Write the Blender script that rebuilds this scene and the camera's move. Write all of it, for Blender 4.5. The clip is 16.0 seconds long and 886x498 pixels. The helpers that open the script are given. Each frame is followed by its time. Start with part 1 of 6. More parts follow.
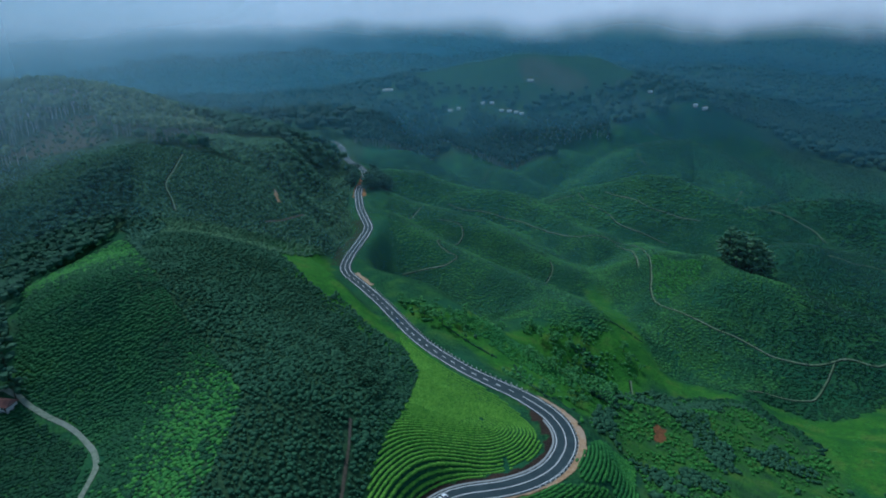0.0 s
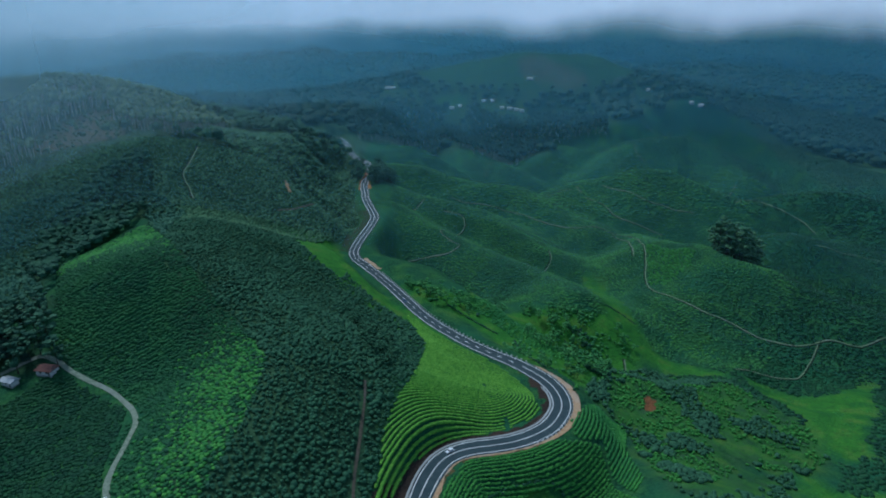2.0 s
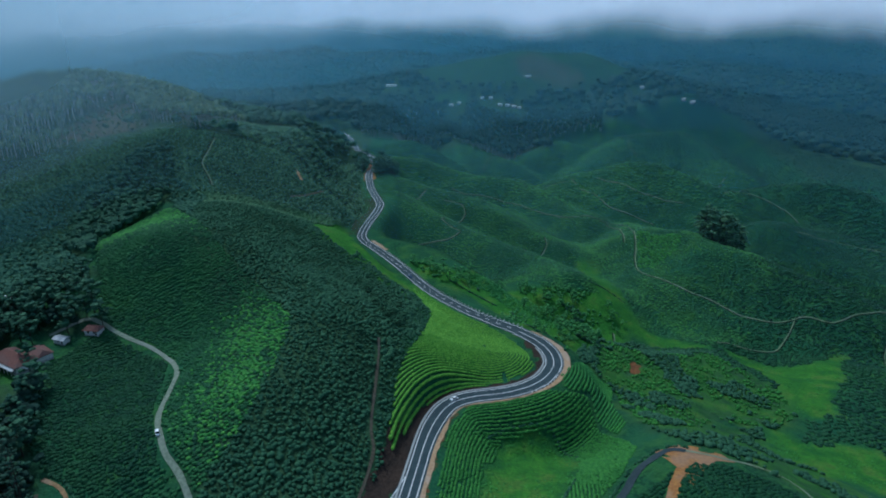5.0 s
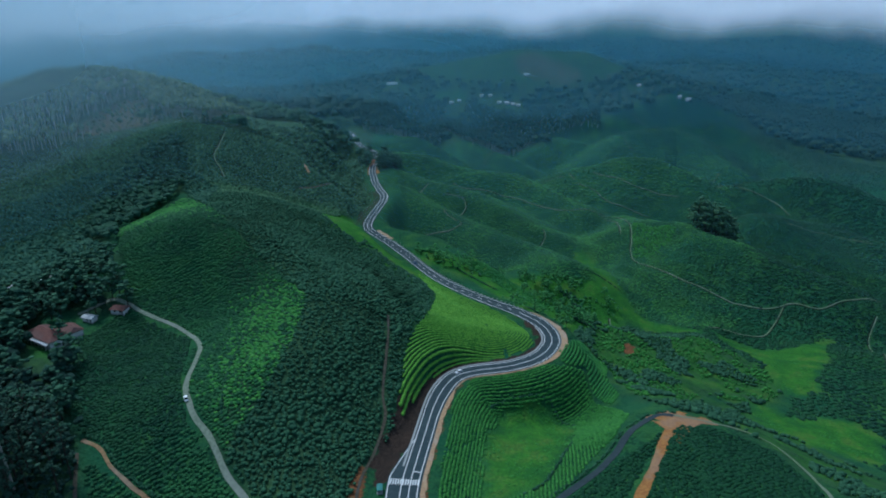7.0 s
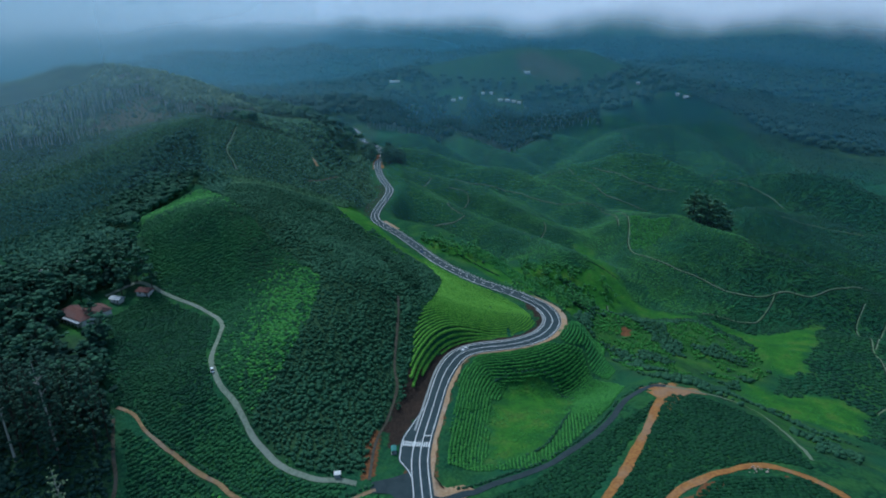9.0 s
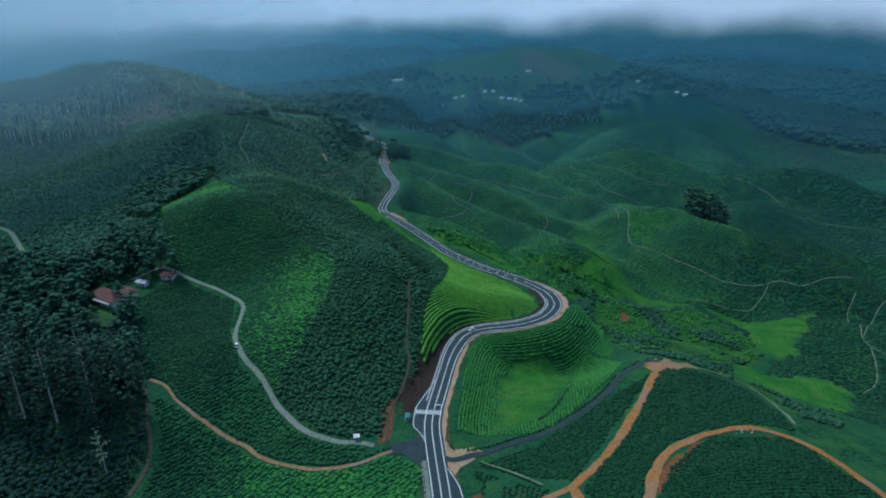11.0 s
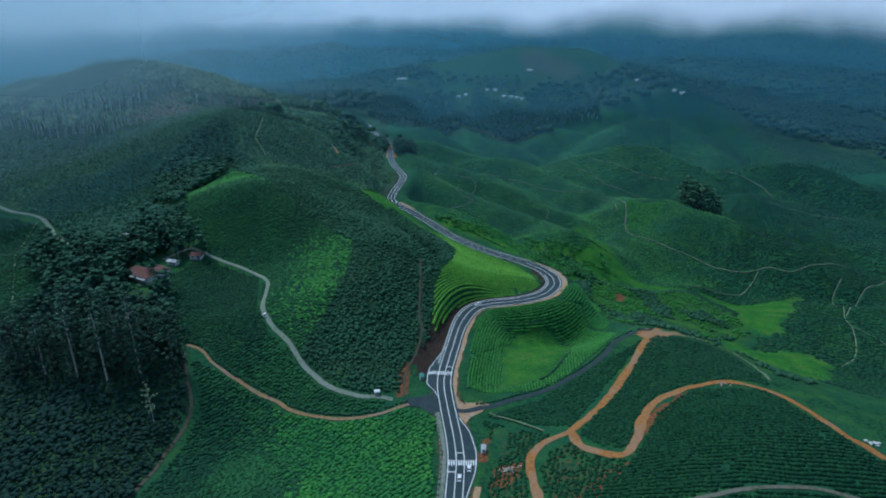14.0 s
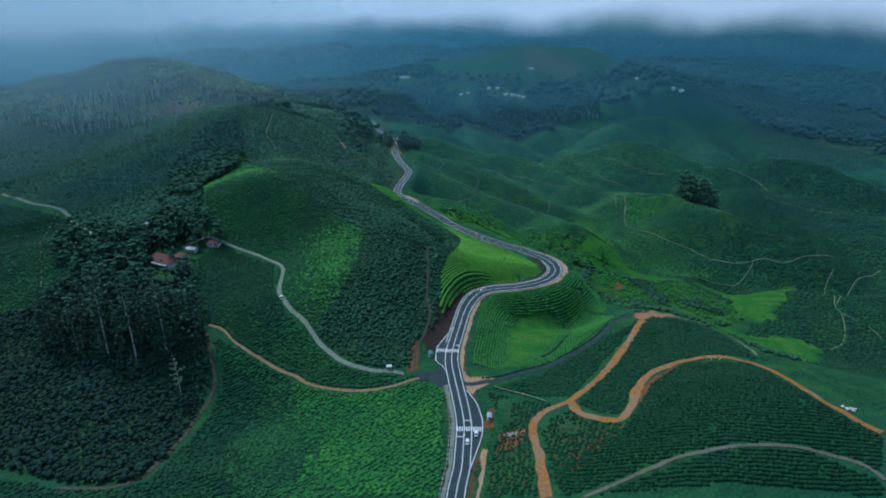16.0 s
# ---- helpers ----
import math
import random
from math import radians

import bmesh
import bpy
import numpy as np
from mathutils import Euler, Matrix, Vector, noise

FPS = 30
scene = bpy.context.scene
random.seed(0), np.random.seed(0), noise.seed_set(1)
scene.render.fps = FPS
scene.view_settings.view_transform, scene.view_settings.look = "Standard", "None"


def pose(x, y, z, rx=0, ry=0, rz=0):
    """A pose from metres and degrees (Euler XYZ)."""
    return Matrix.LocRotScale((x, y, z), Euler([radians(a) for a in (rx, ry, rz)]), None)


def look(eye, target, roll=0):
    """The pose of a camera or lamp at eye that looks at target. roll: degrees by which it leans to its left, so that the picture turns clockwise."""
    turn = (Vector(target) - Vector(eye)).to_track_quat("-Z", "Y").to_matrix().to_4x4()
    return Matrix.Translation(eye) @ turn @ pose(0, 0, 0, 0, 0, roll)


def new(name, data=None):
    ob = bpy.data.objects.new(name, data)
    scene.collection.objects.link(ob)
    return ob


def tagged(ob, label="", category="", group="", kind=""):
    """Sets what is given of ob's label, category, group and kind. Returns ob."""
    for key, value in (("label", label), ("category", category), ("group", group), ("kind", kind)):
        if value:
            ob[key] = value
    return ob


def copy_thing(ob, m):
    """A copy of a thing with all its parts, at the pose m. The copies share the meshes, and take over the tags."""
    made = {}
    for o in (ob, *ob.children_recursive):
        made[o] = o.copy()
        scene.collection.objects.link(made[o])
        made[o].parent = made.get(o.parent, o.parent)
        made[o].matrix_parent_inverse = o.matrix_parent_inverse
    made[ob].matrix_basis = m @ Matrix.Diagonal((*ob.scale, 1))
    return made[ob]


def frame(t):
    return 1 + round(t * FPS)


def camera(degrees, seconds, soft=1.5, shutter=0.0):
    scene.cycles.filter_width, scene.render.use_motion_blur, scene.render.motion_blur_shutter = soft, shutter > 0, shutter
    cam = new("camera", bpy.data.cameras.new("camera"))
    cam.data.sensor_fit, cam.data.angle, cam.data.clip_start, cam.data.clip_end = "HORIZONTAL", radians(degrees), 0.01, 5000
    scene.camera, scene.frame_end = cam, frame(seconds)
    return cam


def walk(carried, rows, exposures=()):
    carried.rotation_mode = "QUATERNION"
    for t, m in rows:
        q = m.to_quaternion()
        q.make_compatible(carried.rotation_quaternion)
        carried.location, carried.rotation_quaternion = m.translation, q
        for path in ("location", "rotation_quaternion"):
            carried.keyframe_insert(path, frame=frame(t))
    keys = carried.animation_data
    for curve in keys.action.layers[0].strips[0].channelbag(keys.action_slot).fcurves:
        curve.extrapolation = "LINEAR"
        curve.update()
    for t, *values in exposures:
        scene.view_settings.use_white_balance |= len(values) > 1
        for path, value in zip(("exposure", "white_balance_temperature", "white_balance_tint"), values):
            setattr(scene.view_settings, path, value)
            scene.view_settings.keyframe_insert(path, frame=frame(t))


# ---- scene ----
cam = camera(69.0, 16.0, soft=2.0)
METRES, EYE, TILT, LEAN, TURN = 160.47, 190.0, -20.742, 0.0, 0.0
ROWS = [
    (0, 0.0000, 0.0000, 0.0000, -0.00, -0.30, 0.53),
    (0.5, -0.0052, -0.0428, -0.0169, 0.01, -0.31, 0.53),
    (1, -0.0093, -0.0849, -0.0323, 0.02, -0.34, 0.49),
    (1.5, -0.0141, -0.1269, -0.0485, 0.03, -0.34, 0.50),
    (2, -0.0189, -0.1677, -0.0644, 0.01, -0.34, 0.54),
    (2.5, -0.0234, -0.2082, -0.0800, -0.02, -0.33, 0.56),
    (3, -0.0267, -0.2496, -0.0949, -0.05, -0.31, 0.55),
    (3.5, -0.0317, -0.2888, -0.1109, -0.09, -0.33, 0.53),
    (4, -0.0341, -0.3296, -0.1261, -0.09, -0.33, 0.54),
    (6.5, -0.0592, -0.5149, -0.1973, -0.26, -0.38, 0.59),
    (7, -0.0654, -0.5510, -0.2105, -0.27, -0.40, 0.60),
    (7.5, -0.0719, -0.5867, -0.2239, -0.27, -0.41, 0.61),
    (8, -0.0780, -0.6222, -0.2362, -0.25, -0.45, 0.62),
    (8.5, -0.0848, -0.6570, -0.2511, -0.22, -0.45, 0.61),
    (9, -0.0906, -0.6923, -0.2630, -0.25, -0.46, 0.62),
    (11.5, -0.1272, -0.8664, -0.3284, -0.17, -0.48, 0.62),
    (12, -0.1323, -0.9002, -0.3418, -0.15, -0.45, 0.66),
    (12.5, -0.1393, -0.9357, -0.3551, -0.12, -0.46, 0.63),
    (13, -0.1443, -0.9714, -0.3681, -0.09, -0.47, 0.61),
    (13.5, -0.1501, -1.0058, -0.3810, -0.15, -0.45, 0.63),
    (14, -0.1557, -1.0395, -0.3940, -0.13, -0.45, 0.60),
    (14.5, -0.1618, -1.0734, -0.4066, -0.11, -0.48, 0.61),
    (15, -0.1673, -1.1067, -0.4192, -0.13, -0.47, 0.62),
    (15.5, -0.1733, -1.1408, -0.4319, -0.12, -0.47, 0.62),
    (16, -0.1796, -1.1762, -0.4448, -0.04, -0.48, 0.58),
]
EXPOSURE = 0.0
walk(cam, [(t, pose(0, 0, EYE, TILT, LEAN, TURN) @ pose(METRES * x, METRES * y, METRES * z, 90 + pitch, roll, yaw)) for t, x, y, z, yaw, pitch, roll in ROWS],
     [(0.0, EXPOSURE - 0.06, 5120, 2), (8.0, EXPOSURE, 5120, 2), (16.0, EXPOSURE + 0.08, 5120, 2)])

# ---- light: overcast monsoon sky, a broad weak sun behind thin cloud ----
SUN_AZ, SUN_EL = radians(-38), radians(57)
world = bpy.data.worlds.new("world")
scene.world = world
world.use_nodes = True
wn, wl = world.node_tree.nodes, world.node_tree.links
wn.clear()
sky = wn.new("ShaderNodeTexSky")
sky.sky_type, sky.sun_disc = "NISHITA", False
sky.sun_elevation, sky.sun_rotation = SUN_EL, SUN_AZ
sky.air_density, sky.dust_density, sky.ozone_density = 1.0, 3.0, 1.0
cloud_mix = wn.new("ShaderNodeMix")
cloud_mix.data_type = "RGBA"
cloud_mix.inputs[0].default_value = 0.6
cloud_mix.inputs[7].default_value = (3.9, 5.2, 7.0, 1)
wbg = wn.new("ShaderNodeBackground")
wbg.inputs[1].default_value = 0.084
wout = wn.new("ShaderNodeOutputWorld")
wl.new(sky.outputs[0], cloud_mix.inputs[6])
wl.new(cloud_mix.outputs[2], wbg.inputs[0])
wl.new(wbg.outputs[0], wout.inputs[0])
sun_data = bpy.data.lights.new("sun", "SUN")
sun_data.energy, sun_data.angle, sun_data.color = 2.3, radians(12), (1.0, 0.96, 0.88)
sun = new("sun", sun_data)
sun_dir = Vector((math.sin(SUN_AZ) * math.cos(SUN_EL), math.cos(SUN_AZ) * math.cos(SUN_EL), math.sin(SUN_EL)))
sun.matrix_world = look(sun_dir * 800, (0, 0, 0))


# ---- materials ----
class Mat:
    """A small builder round one Principled material."""

    def __init__(self, name, rough=0.8, spec=0.2, metal=0.0):
        self.m = bpy.data.materials.new(name)
        self.m.use_nodes = True
        self.t = self.m.node_tree
        self.n, self.l = self.t.nodes, self.t.links
        self.b = self.n["Principled BSDF"]
        self.b.inputs["Roughness"].default_value = rough
        self.b.inputs["Specular IOR Level"].default_value = spec
        self.b.inputs["Metallic"].default_value = metal
        self.pos = self.n.new("ShaderNodeNewGeometry").outputs["Position"]

    def noise(self, scale, detail=3.0, rough=0.55):
        k = self.n.new("ShaderNodeTexNoise")
        k.inputs["Scale"].default_value, k.inputs["Detail"].default_value, k.inputs["Roughness"].default_value = scale, detail, rough
        self.l.new(self.pos, k.inputs["Vector"])
        return k.outputs[0]

    def cells(self, scale, feature="F1"):
        k = self.n.new("ShaderNodeTexVoronoi")
        k.feature = feature
        k.inputs["Scale"].default_value = scale
        self.l.new(self.pos, k.inputs["Vector"])
        return k.outputs[0]

    def attr(self, name):
        k = self.n.new("ShaderNodeAttribute")
        k.attribute_name = name
        return k.outputs["Fac"]

    def island(self):
        return self.n.new("ShaderNodeNewGeometry").outputs["Random Per Island"]

    def object_random(self):
        return self.n.new("ShaderNodeObjectInfo").outputs["Random"]

    def ramp(self, fac, *stops):
        k = self.n.new("ShaderNodeValToRGB")
        e = k.color_ramp.elements
        while len(e) < len(stops):
            e.new(0.5)
        for el, (p, c) in zip(e, stops):
            el.position, el.color = p, (*c, 1) if len(c) == 3 else c
        self.l.new(fac, k.inputs[0])
        return k.outputs[0]

    def step(self, fac, a, b):
        k = self.n.new("ShaderNodeMapRange")
        k.interpolation_type = "SMOOTHSTEP"
        k.inputs[1].default_value, k.inputs[2].default_value = a, b
        self.l.new(fac, k.inputs[0])
        return k.outputs[0]

    def math(self, op, a, b):
        k = self.n.new("ShaderNodeMath")
        k.operation = op
        for s, v in zip(k.inputs, (a, b)):
            if isinstance(v, (int, float)):
                s.default_value = v
            else:
                self.l.new(v, s)
        return k.outputs[0]

    def mix(self, fac, a, b, mode="MIX"):
        k = self.n.new("ShaderNodeMix")
        k.data_type, k.blend_type = "RGBA", mode
        for s, v in zip((k.inputs[0], k.inputs[6], k.inputs[7]), (fac, a, b)):
            if isinstance(v, (int, float)):
                s.default_value = v
            elif isinstance(v, tuple):
                s.default_value = (*v, 1)
            else:
                self.l.new(v, s)
        return k.outputs[2]

    def color(self, c):
        if isinstance(c, tuple):
            self.b.inputs["Base Color"].default_value = (*c, 1)
        else:
            self.l.new(c, self.b.inputs["Base Color"])
        return self

    def bump(self, height, dist, strength=1.0):
        k = self.n.new("ShaderNodeBump")
        k.inputs["Strength"].default_value, k.inputs["Distance"].default_value = strength, dist
        self.l.new(height, k.inputs["Height"])
        self.l.new(k.outputs[0], self.b.inputs["Normal"])
        return self


def ground_material():
    m = Mat("hill_ground", 0.95, 0.05)
    big, mid, fine, small = m.noise(0.012, 4), m.noise(0.07, 4), m.noise(0.6, 3), m.noise(0.22, 4)
    bush = m.cells(0.62)
    tea = m.mix(m.step(bush, 0.15, 0.8), (0.029, 0.092, 0.032), (0.009, 0.037, 0.019))
    tea = m.mix(m.step(small, 0.4, 0.65), tea, m.mix(0.55, tea, (0.022, 0.075, 0.036)))
    tea = m.mix(m.step(mid, 0.4, 0.7), tea, m.mix(0.5, tea, (0.050, 0.135, 0.030)))
    tea = m.mix(m.step(big, 0.42, 0.62), tea, m.mix(0.65, tea, (0.022, 0.084, 0.042)))
    grass = m.mix(m.step(mid, 0.3, 0.7), (0.032, 0.125, 0.018), (0.070, 0.205, 0.022))
    grass = m.mix(m.step(small, 0.42, 0.62), grass, m.mix(0.4, grass, (0.026, 0.085, 0.018)))
    grass = m.mix(m.step(mid, 0.52, 0.66), grass, m.mix(0.5, grass, (0.085, 0.125, 0.030)))
    grass = m.mix(m.step(fine, 0.35, 0.75), grass, m.mix(0.6, grass, (0.02, 0.065, 0.018)))
    forest = m.mix(m.step(fine, 0.3, 0.7), (0.016, 0.042, 0.022), (0.034, 0.074, 0.034))
    forest = m.mix(m.step(m.noise(0.03, 4), 0.42, 0.6), forest, m.mix(0.6, forest, (0.010, 0.030, 0.018)))
    forest = m.mix(m.step(m.cells(0.12), 0.3, 0.8), m.mix(0.5, forest, (0.050, 0.100, 0.046)), forest)
    soil = m.mix(m.step(fine, 0.3, 0.7), (0.20, 0.085, 0.035), (0.10, 0.05, 0.025))
    c = m.mix(m.attr("forest"), tea, forest)
    c = m.mix(m.step(m.math("ADD", m.attr("grass"), m.math("MULTIPLY", m.math("SUBTRACT", m.math("ADD", m.math("MULTIPLY", mid, 0.5), m.math("MULTIPLY", small, 0.5)), 0.5), 2.2)), 0.05, 1.05), c, grass)
    c = m.mix(m.step(m.math("ADD", m.attr("dry"), m.math("MULTIPLY", m.math("SUBTRACT", small, 0.5), 1.2)), 0.35, 0.7), c, (0.080, 0.078, 0.056))
    c = m.mix(m.step(m.math("ADD", m.attr("soil"), m.math("MULTIPLY", m.math("SUBTRACT", fine, 0.5), 0.9)), 0.4, 0.6), c, soil)
    c = m.mix(m.step(m.math("ADD", m.attr("bank"), m.math("MULTIPLY", m.math("SUBTRACT", fine, 0.5), 0.7)), 0.35, 0.65), c, m.mix(m.step(mid, 0.3, 0.7), (0.046, 0.032, 0.024), (0.024, 0.020, 0.017)))
    m.color(c)
    m.bump(m.math("ADD", m.math("MULTIPLY", bush, -0.8), fine), 0.7, 0.8)
    return m.m


def leaf_material(name, dark, light, scale=1.2, rough=0.78, patch=None):
    m = Mat(name, rough, 0.11)
    c = m.mix(m.island(), dark, light)
    if patch:
        drift = m.math("ADD", m.math("MULTIPLY", m.noise(0.028, 3), 0.7), m.math("MULTIPLY", m.noise(0.16, 3), 0.3))
        c = m.mix(m.step(drift, 0.42, 0.58), c, m.mix(0.85, c, patch))
    c = m.mix(m.step(m.noise(scale, 3), 0.35, 0.7), c, m.mix(0.55, c, dark))
    m.color(c)
    m.bump(m.noise(scale * 4, 3), 0.25, 0.8)
    return m.m


def asphalt_material(name="asphalt", tone=0.041):
    m = Mat(name, 0.88, 0.2)
    c = m.mix(m.step(m.noise(0.25, 4), 0.3, 0.7), (tone * 0.52, tone * 0.92, tone * 1.05), (tone * 0.80, tone * 1.28, tone * 1.42))
    c = m.mix(m.step(m.noise(9.0, 2), 0.45, 0.8), c, m.mix(0.3, c, (0.11, 0.11, 0.11)))
    m.color(c)
    m.bump(m.noise(25.0, 2), 0.02, 0.5)
    return m.m


def earth_material(name, a, b, scale=0.7):
    m = Mat(name, 0.92, 0.1)
    c = m.mix(m.step(m.noise(scale, 5), 0.3, 0.7), a, b)
    c = m.mix(m.step(m.noise(scale * 7, 3), 0.4, 0.75), c, m.mix(0.45, c, b))
    c = m.mix(m.math("MULTIPLY", m.step(m.noise(scale * 0.09, 3), 0.45, 0.62), 0.45), c, tuple(0.35 * u + 0.65 * (sum(a) / 3) for u in a))
    m.color(c)
    m.bump(m.noise(scale * 4, 4), 0.25, 0.8)
    return m.m


def plain_material(name, c, rough=0.6, worn=0.25, metal=0.0, scale=1.5):
    m = Mat(name, rough, 0.3, metal)
    m.color(m.mix(m.math("MULTIPLY", m.step(m.noise(scale, 4), 0.4, 0.75), worn), c, tuple(v * 0.45 for v in c)))
    return m.m


M_GROUND = ground_material()
M_ASPHALT = asphalt_material()
M_OLD_TAR = asphalt_material("old_tar", 0.034)
M_PAINT = plain_material("road_paint", (0.72, 0.72, 0.70), 0.6, 0.5, scale=0.8)
M_CLAY = earth_material("laterite", (0.34, 0.168, 0.048), (0.215, 0.092, 0.032))
M_GRAVEL = earth_material("pale_gravel", (0.21, 0.25, 0.185), (0.115, 0.145, 0.105))
M_VERGE = earth_material("sandy_verge", (0.42, 0.29, 0.17), (0.28, 0.17, 0.09))
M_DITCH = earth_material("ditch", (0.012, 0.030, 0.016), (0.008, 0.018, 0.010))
M_TRACK = earth_material("dark_track", (0.10, 0.085, 0.06), (0.055, 0.052, 0.036))
M_STONY = earth_material("stony_track", (0.16, 0.155, 0.103), (0.08, 0.085, 0.06))
M_BROWN = earth_material("trodden_clay", (0.31, 0.20, 0.10), (0.18, 0.115, 0.06))
M_FOOTPATH = earth_material("trodden_earth", (0.165, 0.225, 0.120), (0.10, 0.145, 0.08))

# ---- the lie of the land ----
# each: middle x, y, height, half-widths, turn in degrees
NEAR_HILLS = [
    (-166, 380, 34, 86, 74, 28),
    (-76, 235, 29, 45, 80, 20),
    (-117, 466, -11, 78, 45, 8.1),
    (-172, 309, 26, 87, 47, -4.8),
    (-328, 248, 9.7, 116, 91, 5.9),
    (-80, 102, -21, 72, 78, 0.9),
    (-75, 118, 24, 45, 74, 27),
    (106, 40, 26, 124, 62, 53),
    (107, 175, 26, 75, 62, 3),
    (48, 186, -20, 45, 57, -18),
    (244, -13, 91, 103, 141, -4.1),
]
# smaller swells and hollows: middle x, y, height, radius
NEAR_SWELLS = [(-140, 75, -8.8, 38), (-23, 127, -5.0, 55), (-132, 163, 9.3, 55), (-90, 174, 4.5, 26), (65, 192, -10.4, 26), (12, 194, -7.2, 26), (-24, 200, -2.0, 26), (-227, 219, 7.7, 80), (-6, 237, 5.8, 26), (42, 243, 8.5, 26), (-42, 254, 6.0, 38), (106, 254, -3.4, 26), (145, 264, 4.8, 26), (47, 277, 6.6, 38), (172, 289, 3.3, 80), (-365, 306, -6.0, 38)]
VALLEY_SWELLS = [(120, 355, 5.3, 55), (256, 377, -16.2, 38), (59, 412, 3.6, 120), (59, 412, 15.6, 38), (302, 436, -2.4, 80), (41, 449, 15.2, 38), (180, 450, -4.7, 38), (202, 487, 8.0, 38), (107, 593, -6.6, 80), (180, 685, 3.9, 38), (230, 747, 4.9, 38), (384, 774, -4.4, 55), (208, 814, -15.2, 38), (161, 918, -5.9, 120), (313, 1015, 4.3, 80), (468, 1170, 20.4, 38)]
HILL_SWELLS = [(-145, 541, 3.3, 80), (-70, 550, 15.3, 38), (-70, 573, 4.8, 38), (-336, 604, 3.3, 38), (-81, 620, 6.7, 80), (-159, 672, 17.0, 115), (-104, 834, 8.0, 120), (-122, 878, 7.0, 120)]
VALLEY_HILLS = [
    (-444, 595, 65, 88, 191, -32),
    (-513, 765, 77, 262, 163, 24),
    (-266, 554, 66, 122, 132, -7.2),
    (-28, 522, -23, 45, 45, -1.5),
    (50, 657, -11, 72, 45, -32),
    (129, 488, -7.8, 57, 45, -34),
    (-63, 708, -18, 80, 68, -0),
    (189, 574, 20, 45, 95, -2.1),
    (260, 529, 25, 64, 45, -62),
    (320, 456, 9.6, 71, 45, -36),
    (370, 418, 16, 45, 45, -30),
    (373, 618, 22, 45, 45, -29),
    (319, 779, 24, 45, 45, -3.3),
    (481, 747, 27, 84, 69, -8.1),
    (567, 686, 8.3, 45, 53, -42),
    (492, 533, -12, 171, 95, 26),
]
FAR_HILLS = [
    (42, 817, 29, 67, 45, -1.9),
    (109, 802, 16, 45, 45, -19),
    (206, 863, 29, 55, 45, 3.9),
    (297, 868, 33, 67, 61, -0.4),
    (366, 827, 9.7, 45, 45, 0.2),
    (350, 1043, 26, 59, 55, 4.2),
    (441, 1074, 17, 74, 82, -1.1),
    (209, 1022, 23, 45, 45, -0),
    (2.8, 960, 82, 118, 89, -22),
    (475, 1215, 64, 160, 110, 0),
    (222, 1533, 78, 300, 170, 5),
    (487, 1538, 22, 220, 110, -10),
    (27, 1568, 14, 150, 100, 0),
    (-30, 938, -54, 201, 117, -21),
]


def ramp01(a, b, v):
    t = np.clip((v - a) / (b - a), 0, 1)
    return t * t * (3 - 2 * t)


def lattice(x, y, size, seed):
    """Smooth value noise, -1 to 1, with cells of that size in metres."""
    u, v = x / size, y / size
    i, j = np.floor(u).astype(np.int64), np.floor(v).astype(np.int64)
    fu, fv = u - i, v - j
    fu, fv = fu * fu * (3 - 2 * fu), fv * fv * (3 - 2 * fv)

    def h(a, b):
        n = (a * 374761393 + b * 668265263 + seed * 974711) & 0x7FFFFFFF
        n = ((n ^ (n >> 13)) * 1274126177) & 0x7FFFFFFF
        return (n ^ (n >> 16)) % 10007 / 5003.5 - 1

    return (h(i, j) * (1 - fu) + h(i + 1, j) * fu) * (1 - fv) + (h(i, j + 1) * (1 - fu) + h(i + 1, j + 1) * fu) * fv


ROAD = [(-55.4, -182.2), (-45.5, -123), (-37.3, -73.7), (-31.5, -39.2), (-27.4, -14.5), (-24.7, 2.6), (-23.4, 11.3), (-21.7, 19.9), (-20.9, 29), (-20, 40.7), (-19.6, 51.3), (-20.3, 64), (-21.4, 74.8), (-23.1, 90.7), (-24.5, 108.8), (-23.7, 121.9), (-22.2, 132.6), (-19, 152.1), (-15, 176.2), (-11, 191.6), (-5.7, 204), (0.6, 210.8), (9.7, 214.7), (19.9, 216.5), (30.3, 219.4), (40, 224.4), (48.5, 231.8), (54.9, 242.7), (56.9, 249.9), (56.4, 259.6)] + [(52.6, 269.8), (45.9, 279.2), (36.6, 289.1), (26, 298), (12.8, 310.6), (1.5, 323.8), (-10.2, 339.2), (-20, 355.3), (-30.3, 375.7), (-41.3, 397.4), (-51.8, 416.7), (-64.1, 438), (-73.3, 453.8), (-77.3, 470.1), (-76.3, 494.5), (-73.2, 520.4), (-70, 548.1), (-69.7, 570), (-74.2, 591.5), (-80.7, 617.7), (-86.8, 645.2), (-91, 674.4), (-95.1, 700.7), (-97, 735), (-93, 763), (-103, 828), (-115, 864), (-132, 898), (-146, 951), (-156, 995), (-178, 1053)]
ROAD_Y, ROAD_Z = (-300, 50, 90, 125, 180, 240, 300, 420, 560, 600, 700, 900, 1060), (4, 3.6, 3.2, 2, -1, -3, -2, -3, -6, -8, -12.5, -21, -24)


